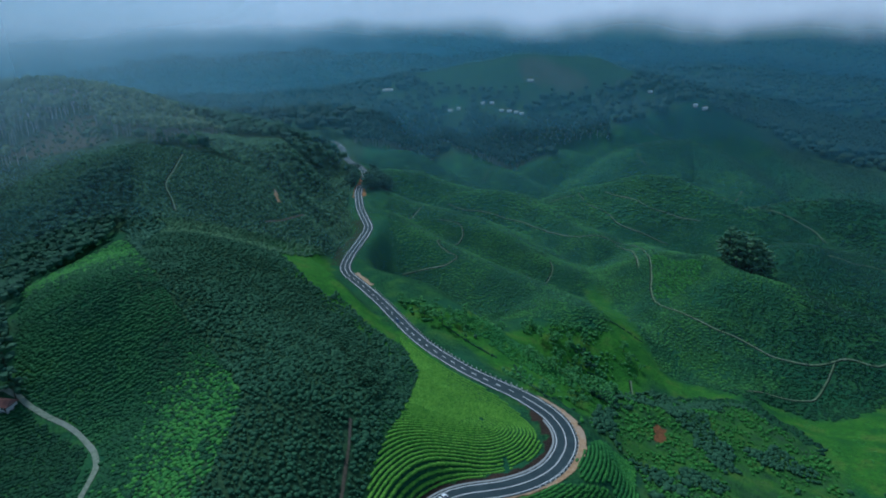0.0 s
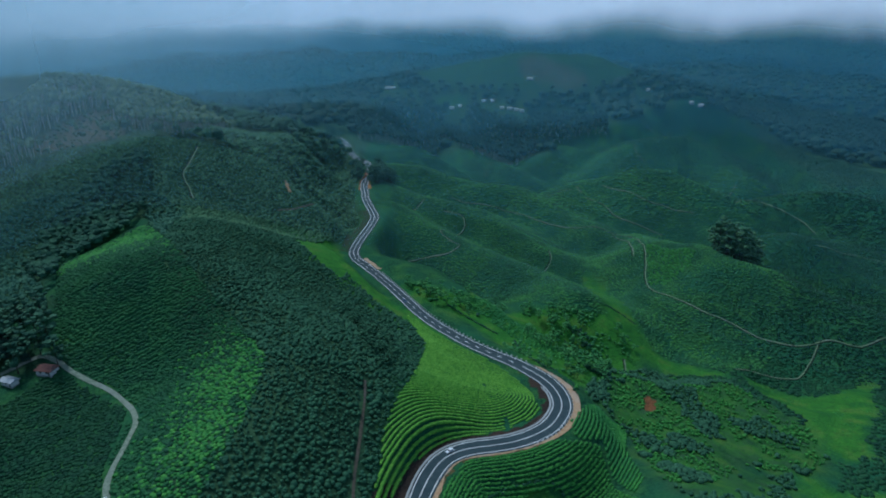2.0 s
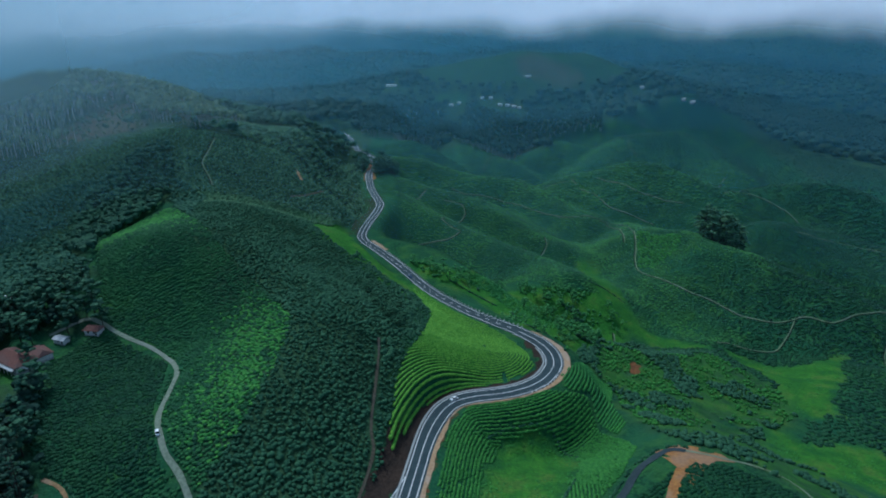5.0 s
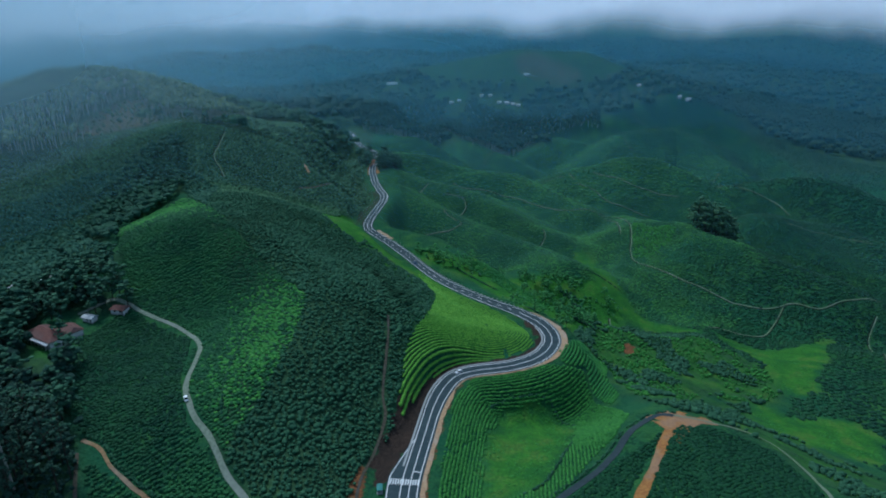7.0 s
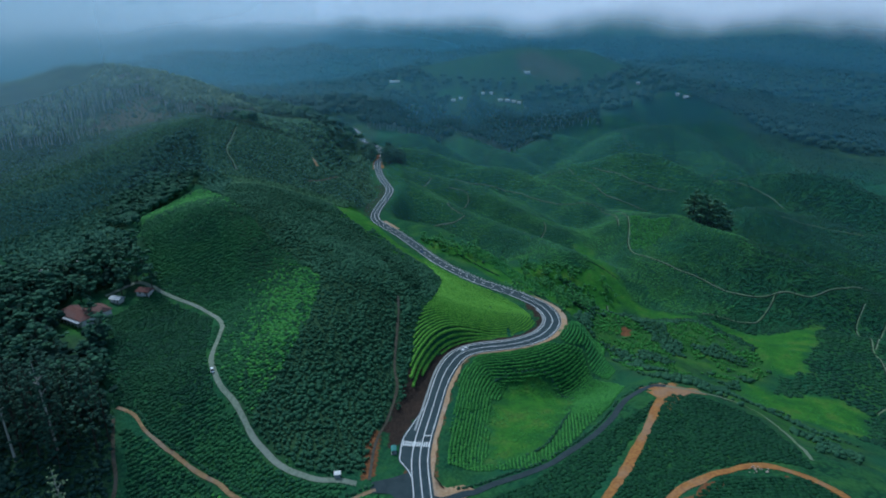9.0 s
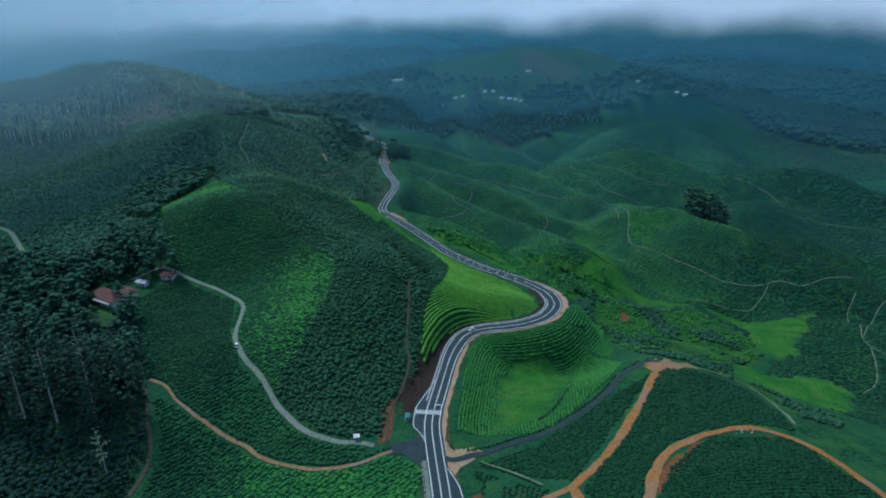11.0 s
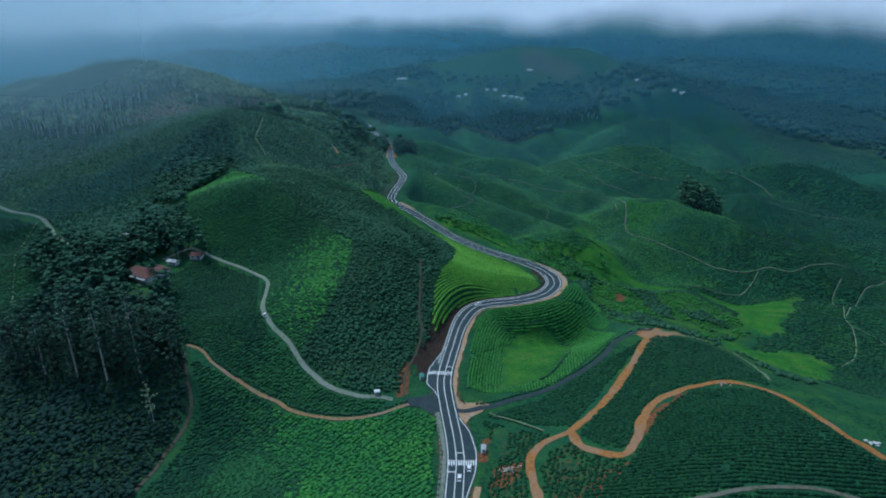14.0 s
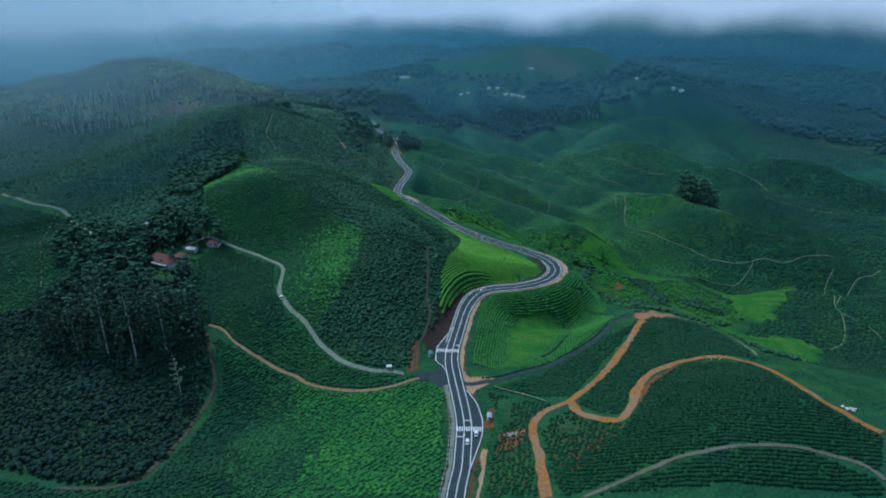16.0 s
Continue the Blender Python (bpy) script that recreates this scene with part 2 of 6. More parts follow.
def spline(points, step=2.0):
    """A smooth line through plan points, at even steps."""
    p = np.array(points, float)
    p = np.vstack([2 * p[0] - p[1], p, 2 * p[-1] - p[-2]])
    out = []
    for a, b, c, d in zip(p[:-3], p[1:-2], p[2:-1], p[3:]):
        k = max(2, int(np.hypot(*(c - b)) / 1.0))
        t = np.linspace(0, 1, k, endpoint=False)[:, None]
        out.append(0.5 * (2 * b + (c - a) * t + (2 * a - 5 * b + 4 * c - d) * t * t + (3 * b - a - 3 * c + d) * t**3))
    q = np.vstack(out + [p[-2:-1]])
    s = np.r_[0, np.cumsum(np.hypot(*np.diff(q, axis=0).T))]
    u = np.linspace(0, s[-1], max(2, int(s[-1] / step) + 1))
    return np.stack([np.interp(u, s, q[:, 0]), np.interp(u, s, q[:, 1])], 1)


ROAD_LINE = spline(ROAD)
for _ in range(2):
    ROAD_LINE[1:-1] = (ROAD_LINE[:-2] + ROAD_LINE[1:-1] * 2 + ROAD_LINE[2:]) / 4


def road_level(y):
    return np.interp(y, ROAD_Y, ROAD_Z)


def near_line(x, y, line, reach):
    """Distance to a plan line and the index of its nearest point, for those within reach of its box."""
    x, y = np.atleast_1d(x).ravel(), np.atleast_1d(y).ravel()
    dist, idx = np.full(x.shape, 1e9), np.zeros(x.shape, int)
    lo, hi = line.min(0) - reach, line.max(0) + reach
    m = np.nonzero((x > lo[0]) & (x < hi[0]) & (y > lo[1]) & (y < hi[1]))[0]
    for s in range(0, len(m), 4000):
        k = m[s:s + 4000]
        d = (x[k, None] - line[None, :, 0]) ** 2 + (y[k, None] - line[None, :, 1]) ** 2
        idx[k] = d.argmin(1)
        dist[k] = np.sqrt(d.min(1))
    return dist, idx


# crest lines of the tea hills: plan points with their heights
BIG_CREST = [(169, 865, -62), (186, 843, -45), (211, 830, -31), (256, 827, -25), (295, 820, -27), (327, 790, -36), (356, 780, -45), (381, 769, -53)]
UPPER_CREST = [(252, 963, -56), (294, 1019, -46), (322, 1053, -38), (375, 1078, -34), (420, 1086, -35), (445, 1051, -42), (457, 1002, -52), (458, 928, -66)]
CONE_CREST = [(111, 1017, -80), (157, 1062, -64), (193, 1098, -54), (215, 1103, -52), (238, 1085, -57), (262, 1047, -70)]
MID_CREST = [(3, 809, -60), (32, 826, -52), (66, 832, -48), (99, 828, -49), (127, 786, -55), (152, 742, -63), (176, 709, -66)]
ROAD_SPUR = [(-75, 709, -22), (-38, 691, -28), (4, 685, -32), (33, 680, -36), (59, 654, -43), (96, 617, -53), (121, 607, -60), (146, 595, -68)]
NEAR_SPUR = [(-59, 623, -24), (-30, 604, -30), (2, 581, -35), (32, 560, -38), (61, 539, -42), (88, 518, -47), (108, 468, -44), (122, 455, -52)]
GROVE_CREST = [(229, 677, -70), (228, 596, -46), (247, 569, -39), (262, 533, -40), (290, 514, -43), (305, 496, -47), (330, 476, -53), (351, 463, -58), (372, 449, -68)]
OUTER_CREST = [(383, 772, -54), (430, 766, -47), (474, 760, -42), (508, 752, -41), (529, 734, -45), (562, 697, -58)]
HEAD_CREST = [(4, 1171, -50), (34, 1086, -50), (71, 1024, -55), (99, 1001, -60), (123, 987, -70)]
HEAD_SPUR = [(-84, 827, -30), (-35, 866, -38), (8, 847, -46), (50, 845, -52)]
CRESTS = [BIG_CREST, UPPER_CREST, CONE_CREST, MID_CREST, ROAD_SPUR, NEAR_SPUR, GROVE_CREST, OUTER_CREST, HEAD_CREST, HEAD_SPUR]


def tea_hills(x, y):
    """Height of the hills that fall away on both sides of the crest lines, and how far the place belongs to them, 0 to 1."""
    soft, near, total = 3.0, np.full(x.shape, 1e9), np.exp(np.full(x.shape, -100.0) / 3.0)
    for line in CRESTS:
        p, z = np.array(line, float), np.full(x.shape, -1e3)
        for a, b in zip(p[:-1], p[1:]):
            e = (b - a)[:2]
            s = np.clip(((x - a[0]) * e[0] + (y - a[1]) * e[1]) / (e @ e), 0, 1)
            d = np.hypot(x - a[0] - s * e[0], y - a[1] - s * e[1])
            near = np.minimum(near, d)
            z = np.maximum(z, a[2] + s * (b[2] - a[2]) - 0.58 * (np.sqrt(d * d + 17.0**2) - 17.0))
        total = total + np.exp(z / soft)
    return soft * np.log(total), 1 - ramp01(50, 125, near)


def bare_height(x, y):
    edge = np.interp(y, (-400, 100, 250, 400, 600, 900, 1300, 4500), (190, 150, 90, 60, -20, -90, -90, -90))
    z = -32 - 38 * np.tanh((x - edge) / 85)
    far = ramp01(900, 1900, y)
    z = z * (1 - far) - 12 * far + 95 * ramp01(1500, 2350, y) + 200 * ramp01(2400, 4600, y)
    for hx, hy, h, rx, ry, rot in NEAR_HILLS + VALLEY_HILLS + FAR_HILLS:
        c, s = math.cos(radians(rot)), math.sin(radians(rot))
        dx, dy = x - hx, y - hy
        z = z + h * np.exp(-(((dx * c + dy * s) / rx) ** 2) - ((-dx * s + dy * c) / ry) ** 2)
    hills, share = tea_hills(x, y)
    z = z * (1 - share) + hills * share
    for hx, hy, h, r in NEAR_SWELLS + VALLEY_SWELLS + HILL_SWELLS:
        z = z + h * np.exp(-((x - hx) ** 2 + (y - hy) ** 2) / r**2)
    wild = ramp01(1120, 1700, y) + ramp01(650, 1000, np.abs(x))
    z = z + np.minimum(wild, 1) * (22 * lattice(x, y, 260, 3) + 9 * lattice(x, y, 90, 5))
    z = z + ramp01(1700, 3000, y) * 70 * lattice(x, y, 700, 9)
    return z + 0.8 * lattice(x, y, 31, 11) + 0.35 * lattice(x, y, 11, 12)


def height(x, y):
    """The ground's height, with the bench cut for the highway."""
    x, y = np.asarray(x, float), np.asarray(y, float)
    shape = x.shape
    x, y = np.atleast_1d(x).ravel(), np.atleast_1d(y).ravel()
    z = bare_height(x, y)
    d, i = near_line(x, y, ROAD_LINE, 42)
    ahead = np.gradient(ROAD_LINE, axis=0)[i]
    side = ahead[:, 0] * (y - ROAD_LINE[i, 1]) - ahead[:, 1] * (x - ROAD_LINE[i, 0])
    yr = ROAD_LINE[i, 1]
    cut = (side > 0) * ramp01(125, 150, yr) * (1 - ramp01(255, 275, yr))
    fill = (side <= 0) * ramp01(150, 175, yr) * (1 - ramp01(262, 285, yr))
    w = 1 - ramp01(7.5, 26 - 10 * cut + 10 * fill, d)
    z = z * (1 - w) + (road_level(ROAD_LINE[i, 1]) - 0.15) * w
    return z.reshape(shape)


def inside(x, y, poly):
    """Which plan points lie in a polygon."""
    p = np.array(poly, float)
    hit = np.zeros(np.shape(x), bool)
    for (x0, y0), (x1, y1) in zip(p, np.roll(p, -1, 0)):
        if y0 != y1:
            hit ^= ((y0 > y) != (y1 > y)) & (x < (x1 - x0) * (y - y0) / (y1 - y0) + x0)
    return hit


# plan outlines of fields and woods
LANE = [(-28, 88), (-41, 95), (-50, 93), (-57, 94), (-66, 94), (-76, 98), (-84, 103), (-91, 110), (-99, 119), (-105, 128), (-112, 138), (-121, 148), (-127, 158), (-132, 168), (-134, 177), (-136, 193), (-139, 208), (-145, 219), (-156, 230), (-166, 237), (-178, 242), (-189, 248), (-197, 253), (-208, 256), (-222, 244)]
FAR_LANE = [(-306, 282), (-341, 321), (-380, 367), (-415, 384), (-434, 394), (-455, 401)]
CLAY_LANE = [(-42, 91), (-49, 86), (-56, 82), (-65, 80), (-77, 81), (-89, 86), (-101, 93), (-110, 101), (-122, 108), (-132, 115), (-140, 120), (-151, 128), (-160, 137), (-169, 141)]
TAR_ROAD = [(-21, 87), (-14, 85), (-4, 91), (6, 97), (19, 103), (32, 109), (43, 117), (54, 125), (65, 136), (75, 150), (85, 159), (93, 163), (99, 160)]
RIDGE_PATH = [(99, 160), (113, 155), (127, 154), (140, 149), (142, 125), (135, 92)]
CLAY_ROAD = [(97, 154), (90, 143), (81, 128), (72, 113), (62, 97), (51, 82), (39, 69), (32, 62), (25, 59), (17, 54), (12, 44), (11, 30), (11, 17), (10, 4), (10, -7)]
CLAY_LOOP = [(32, 60), (34, 49), (39, 42), (44, 37), (49, 36), (55, 42), (59, 51), (64, 61), (73, 73), (84, 79), (95, 83), (105, 85), (115, 84), (122, 78), (129, 68), (133, 55), (136, 44), (138, 35), (143, 31), (147, 23), (151, 17)]
STONE_TRACK = [(23, -10), (29, -8), (41, -4), (50, -1), (62, 3), (73, 4), (84, 5), (96, 5), (107, 5), (117, 3), (127, 0), (133, -4), (136, -9)]
TRACK = [(-45, 96), (-45, 112), (-44, 123), (-40, 139), (-37, 159), (-39, 172), (-39, 195), (-39, 216), (-40, 230)]
PATH_1 = [(9, 800), (27, 792), (47, 792), (63, 788), (86, 776), (114, 747), (134, 726), (160, 706), (192, 697), (213, 692), (218, 659), (206, 592), (200, 567), (194, 547), (192, 524), (201, 504), (221, 478), (244, 464), (264, 446), (286, 436), (312, 437), (334, 428), (364, 436), (403, 449)]
PATH_2 = [(-37, 544), (-20, 551), (2, 556), (13, 566), (5, 573), (-5, 588), (-2, 603), (19, 644), (21, 654), (17, 664), (-3, 666)]
PATH_3 = [(111, 615), (108, 593), (77, 544)]
PATH_4 = [(198, 693), (209, 665), (195, 593)]
PATH_5 = [(65, 977), (71, 997), (92, 1026), (115, 1053)]
PATH_6 = [(185, 810), (182, 834)]
PATH_7 = [(186, 801), (205, 774), (214, 748), (230, 732), (266, 712)]
PATH_8 = [(319, 1039), (315, 1014), (325, 995)]
PATH_9 = [(373, 763), (395, 773), (425, 734), (438, 713), (441, 693)]
PATH_10 = [(391, 607), (416, 614), (446, 616), (490, 599)]
PATH_11 = [(220, 398), (235, 398), (263, 403), (276, 407), (292, 422), (305, 437)]
PATH_12 = [(136, 404), (134, 390)]
PATH_13 = [(215, 823), (251, 772), (278, 755), (311, 737)]
PATH_14 = [(374, 1188), (389, 1174), (420, 1166)]
PATH_15 = [(-24, 682), (-32, 663), (-44, 645)]
PATH_16 = [(389, 858), (440, 912)]
PATH_17 = [(175, 828), (142, 832)]
PATH_18 = [(382, 421), (360, 394), (350, 366), (324, 320), (319, 302), (305, 273), (286, 244), (267, 228)]
PATH_19 = [(451, 447), (420, 427), (384, 392), (327, 322)]
PATH_20 = [(319, 300), (326, 279), (324, 254)]
PATH_21 = [(-3, 86), (7, 80), (16, 72), (21, 66)]
PATH_22 = [(-222, 545), (-220, 519), (-219, 496), (-209, 480), (-203, 469)]
SCAR_A = [(-149, 557), (-145, 541), (-139, 524)]
SCAR_B = [(-114, 532), (-120, 516), (-132, 503), (-143, 493)]
FOOTPATHS = [PATH_21, PATH_22, PATH_1, PATH_2, PATH_3, PATH_4, PATH_5, PATH_6, PATH_7, PATH_8, PATH_9, PATH_10, PATH_11, PATH_12, PATH_13, PATH_14, PATH_15, PATH_16, PATH_17, PATH_18, PATH_19, PATH_20]
GRASS_STRIP = [(-134, 463), (-120, 467), (-100, 474), (-92, 473), (-76, 411), (-64, 393), (-47, 374), (-29, 361), (-11, 334), (2, 307), (-17, 297), (-29, 318), (-45, 336), (-62, 353), (-79, 369), (-93, 380), (-107, 396)]
HILL_TEA = [(-209, 401), (-172, 346), (-148, 312), (-131, 294), (-115, 277), (-100, 256), (-85, 232), (-84, 207), (-86, 187), (-88, 170), (-91, 156), (-95, 145), (-99, 137), (-101, 127), (-108, 128), (-118, 142), (-129, 158), (-138, 182), (-142, 205), (-145, 220), (-163, 236), (-183, 245), (-198, 254), (-206, 271), (-218, 296), (-245, 347), (-240, 370), (-226, 392), (-220, 407)]
LOW_TEA = [(-42, 88), (-29, 81), (-28, 57), (-29, 32), (-32, 3), (-117, 5), (-126, 18), (-131, 42), (-136, 76), (-146, 91), (-154, 114), (-164, 131), (-146, 123), (-131, 113), (-111, 98), (-89, 85), (-68, 79)]
MID_TEA = [(-196, 249), (-149, 221), (-139, 181), (-135, 169), (-124, 146), (-106, 124), (-89, 103), (-72, 95), (-54, 92), (-57, 85), (-77, 84), (-101, 95), (-125, 112), (-155, 131), (-170, 144), (-193, 166), (-203, 195), (-208, 219)]
CUP_TEA = [(-12, 108), (-11, 130), (-8, 155), (-4, 187), (8, 208), (40, 219), (55, 221), (71, 226), (74, 208), (83, 193), (84, 178), (69, 151), (54, 135), (41, 119), (30, 108)]
CUP_GRASS = [(14, 190), (25, 196), (46, 202), (53, 195), (60, 190), (51, 157), (40, 136), (32, 124), (21, 117), (12, 111), (3, 111), (6, 135), (10, 162)]
TEA_R1 = [(-4, 83), (33, 66), (89, 145), (61, 128), (24, 98)]
TEA_R2 = [(96, 149), (111, 149), (123, 144), (134, 136), (135, 110), (131, 84), (116, 89), (92, 86), (75, 79), (60, 61), (52, 40), (42, 45), (35, 59), (62, 93)]
TEA_R3 = [(93, 79), (124, 75), (130, 50), (139, 29), (149, 15), (136, -6), (127, 2), (108, 7), (85, 7), (63, 5), (39, -2), (17, -8), (15, 7), (33, 20), (50, 30), (60, 44), (69, 60), (81, 71)]
TEA_R4 = [(29, -10), (49, -4), (73, 3), (95, 4), (116, 2), (134, -10), (130, -16)]
STUBBLE = [(-7, 81), (24, 62), (14, 52), (9, 42), (9, 19), (7, -6), (-13, 2), (-8, 30), (-1, 50)]
VALLEY_GRASS = [(215, 400), (222, 386), (227, 358), (229, 320), (229, 302), (222, 278), (237, 275), (247, 279), (269, 315), (305, 360), (333, 405), (310, 389), (285, 377), (261, 377), (244, 381), (233, 386)]
VALLEY_SCRUB = [(63, 258), (123, 389), (149, 396), (180, 382), (203, 369), (217, 337), (227, 311), (222, 278), (203, 263), (177, 258), (155, 252), (111, 197), (94, 203), (98, 261), (85, 287)]
SCRUB_GLADE = [(153, 282), (167, 284), (184, 297), (182, 276), (154, 250), (142, 247)]
VALLEY_GRASS_LOW = [(192, 260), (201, 259), (210, 247), (231, 251), (251, 248), (259, 225), (226, 181), (214, 191), (201, 201), (185, 210), (180, 225)]
VALLEY_SCRUB_LOW = [(95, 196), (156, 245), (189, 259), (174, 215), (193, 211), (202, 184), (205, 154), (159, 96), (145, 101), (139, 144), (125, 155), (105, 168)]
DRY_SLOPE = [(-388, 547), (-368, 572), (-353, 625), (-348, 645), (-312, 588), (-288, 558), (-315, 552), (-355, 541)]
BEND_TEA = [(59, 236), (70, 250), (89, 271), (98, 268), (89, 242), (88, 208), (82, 201), (75, 213), (74, 231), (62, 224), (59, 226)]
GROVE = [(-324, 155), (-282, 156), (-249, 129), (-244, 143), (-222, 152), (-194, 151), (-174, 142), (-167, 131), (-154, 97), (-154, 71), (-154, 38), (-157, 17), (-177, 10), (-201, 16), (-236, 26)]
GUM_BASE = [(-263, 123), (-240, 137), (-220, 146), (-193, 147), (-173, 138), (-167, 128), (-160, 114), (-177, 100), (-213, 101), (-241, 106)]
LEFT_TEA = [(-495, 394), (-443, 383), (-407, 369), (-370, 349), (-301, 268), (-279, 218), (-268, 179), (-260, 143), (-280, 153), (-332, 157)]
LEFT_PATH = [(-379, 359), (-372, 333), (-355, 292), (-325, 241), (-311, 217), (-298, 194), (-290, 176)]
LOW_DARK = [(-241, 19), (-198, 11), (-183, 6), (-164, 8), (-153, 15), (-151, 36), (-150, 61), (-149, 95), (-134, 76), (-130, 42), (-125, 18), (-116, -1), (-225, -2)]
HOUSE_WOOD = [(-280, 153), (-273, 166), (-275, 193), (-287, 243), (-285, 265), (-254, 265), (-237, 265), (-214, 261), (-198, 254), (-208, 241), (-231, 248), (-243, 244), (-235, 218), (-222, 197), (-206, 208), (-198, 192), (-184, 162), (-169, 142), (-167, 131), (-221, 147), (-240, 137), (-247, 126)]
FAR_BELT = [(-141, 1026), (-96, 1010), (-47, 984), (3, 1144), (43, 1058), (81, 1014), (119, 1047), (161, 1092), (215, 1197), (265, 1193), (306, 1166), (308, 1239), (141, 1313), (18, 1339), (-102, 1267), (-156, 1123)]
HILL_CREST = [(-245, 347), (-240, 370), (-226, 392), (-220, 407), (-209, 401), (-172, 346), (-168, 326), (-198, 372), (-208, 348), (-220, 326), (-228, 317)]
CLAY_FAN = [(87, 164), (97, 167), (104, 165), (114, 159), (118, 153), (109, 152), (102, 146), (93, 135), (86, 136), (91, 147), (89, 156)]
CREST_TEA = [(209, 611), (223, 580), (244, 559), (230, 534), (206, 522), (193, 533), (202, 574)]
VALLEY_BUSH = [(-42, 410), (-20, 394), (12, 384), (66, 442), (103, 443), (135, 446), (148, 412), (111, 326), (76, 303), (49, 286), (23, 343), (-11, 366)]
VALLEY_TEA = [(5, 378), (21, 388), (62, 408), (87, 394), (112, 397), (96, 336), (64, 330), (36, 346)]
DARK_GROVE = [(262, 566), (276, 548), (300, 556), (322, 590), (318, 612), (296, 606), (275, 586)]
HEDGE_A = [(0, 366), (15, 352), (31, 340)]
HEDGE_B = [(42, 337), (53, 286), (72, 302)]
HEDGE_C = [(90, 410), (114, 402)]
HEDGE_D = [(105, 452), (139, 461), (160, 455)]
GRASS_RUN = [(142, 593), (160, 570), (161, 514), (163, 457), (167, 422), (190, 411), (213, 393), (207, 378), (184, 394), (156, 402), (144, 426), (131, 452), (128, 499)]
TEA_R5 = [(32, 55), (38, 39), (48, 31), (36, 19), (22, 6), (15, -1), (14, 23), (15, 38), (21, 49), (28, 53)]
APRON_L = [(-27, 104), (-29, 102), (-35, 99), (-44, 95), (-44, 89), (-36, 89), (-31, 83), (-26, 78)]
APRON_R = [(-20, 103), (-18, 96), (-13, 92), (-6, 96), (-1, 94), (-7, 85), (-12, 80), (-15, 74), (-19, 81)]
RED_TOP = [(166, 1520), (218, 1551), (275, 1515), (328, 1471), (333, 1422), (276, 1393), (227, 1408), (183, 1427), (167, 1465)]
HILL_FRESH = [(-85, 232), (-100, 255), (-113, 270), (-116, 244), (-115, 206), (-110, 153), (-99, 137), (-92, 152), (-88, 170), (-84, 207)]
WOOD_TRACK = [(-187, 8), (-176, 8), (-165, 10), (-157, 17), (-155, 29), (-154, 51), (-155, 71), (-153, 90), (-154, 102), (-161, 117), (-168, 134)]
BARE_BANK = [(-23, 181), (-21, 169), (-25, 148), (-32, 127), (-35, 118), (-39, 120), (-41, 132), (-37, 151), (-32, 171), (-27, 183)]
LAWN = [(-231, 209), (-217, 211), (-215, 206), (-220, 194), (-225, 198)]
B1 = [(-48, 95), (-49, 110), (-48, 127), (-43, 130), (-42, 98)]
B2 = [(-6, 31), (-5, 42), (2, 45), (7, 42), (4, 34), (-2, 28)]
B3 = [(21, 8), (31, 21), (42, 27), (50, 30), (42, 22), (32, 12), (22, 3)]
B4 = [(-9, 62), (-5, 66), (-5, 53), (-8, 45), (-11, 47)]
B5 = [(122, 316), (127, 321), (130, 314), (125, 300), (117, 297)]
B7 = [(-105, 744), (-101, 863), (-87, 694), (-98, 685)]
B8 = [(60, 53), (71, 67), (85, 76), (96, 76), (79, 66), (65, 51), (59, 45)]
B9 = [(113, 77), (124, 75), (128, 62), (119, 65)]
SCRUB = [(-215, 412), (-190, 340), (-150, 290), (-118, 230), (-112, 150), (-104, 143), (-109, 135), (-99, 120), (-82, 104), (-64, 96), (-47, 100), (-44, 123), (-33, 153), (-33, 194), (-32, 216), (-28, 256), (-22, 304), (-48, 344), (-83, 379), (-99, 397), (-116, 422), (-136, 417)]
LEFT_WOOD = [(-143, 317), (-176, 345), (-225, 429), (-262, 396), (-262, 373), (-232, 305), (-203, 286), (-298, 287), (-335, 324), (-373, 363), (-412, 384), (-470, 410), (-900, 520), (-900, 1100), (-138, 882), (-105, 723), (-96, 641), (-84, 575), (-88, 497), (-92, 467), (-138, 473), (-118, 421)]
RIGHT_WOOD = [(472, 1170), (565, 1161), (684, 1167), (746, 1079), (772, 961), (927, 1127), (900, 1342), (811, 1419), (659, 1441)]
FAR_TEA = [(-75, 742), (450, 742), (560, 790), (690, 800), (720, 900), (640, 1040), (540, 1170), (440, 1200), (380, 1150), (330, 1170), (270, 1080), (190, 1080), (120, 1020), (60, 1040), (-20, 985), (-90, 940), (-80, 800)]
WOODS = [LEFT_WOOD, GROVE, HOUSE_WOOD, RIGHT_WOOD, SCRUB, VALLEY_SCRUB, VALLEY_SCRUB_LOW]
MEADOWS = [GRASS_STRIP, CUP_GRASS, VALLEY_GRASS, VALLEY_GRASS_LOW, GRASS_RUN, LAWN, VALLEY_BUSH, SCRUB_GLADE, VALLEY_SCRUB, VALLEY_SCRUB_LOW]
BARE_PATCHES = [B1, B2, B3, B4, B5, B7, B8, B9]
DENSE_WOOD = [(-228, 303), (-279, 365), (-298, 429), (-290, 462), (-277, 501), (-255, 513), (-240, 486), (-228, 437), (-226, 408), (-236, 374), (-226, 312)]
LEFT_SLOPE = [(-180, 349), (-225, 429), (-262, 396), (-262, 373), (-232, 305), (-212, 280), (-298, 289), (-335, 324), (-373, 363), (-420, 400), (-400, 440), (-330, 470), (-229, 468), (-199, 438)]
SLOPE_SCRUB = [(-420, 405), (-400, 440), (-330, 470), (-229, 468), (-199, 438), (-180, 349), (-143, 317), (-137, 415), (-118, 424), (-106, 446), (-99, 468), (-89, 495), (-86, 576), (-101, 649), (-169, 565), (-251, 550), (-329, 543), (-430, 500), (-600, 520), (-600, 430)]
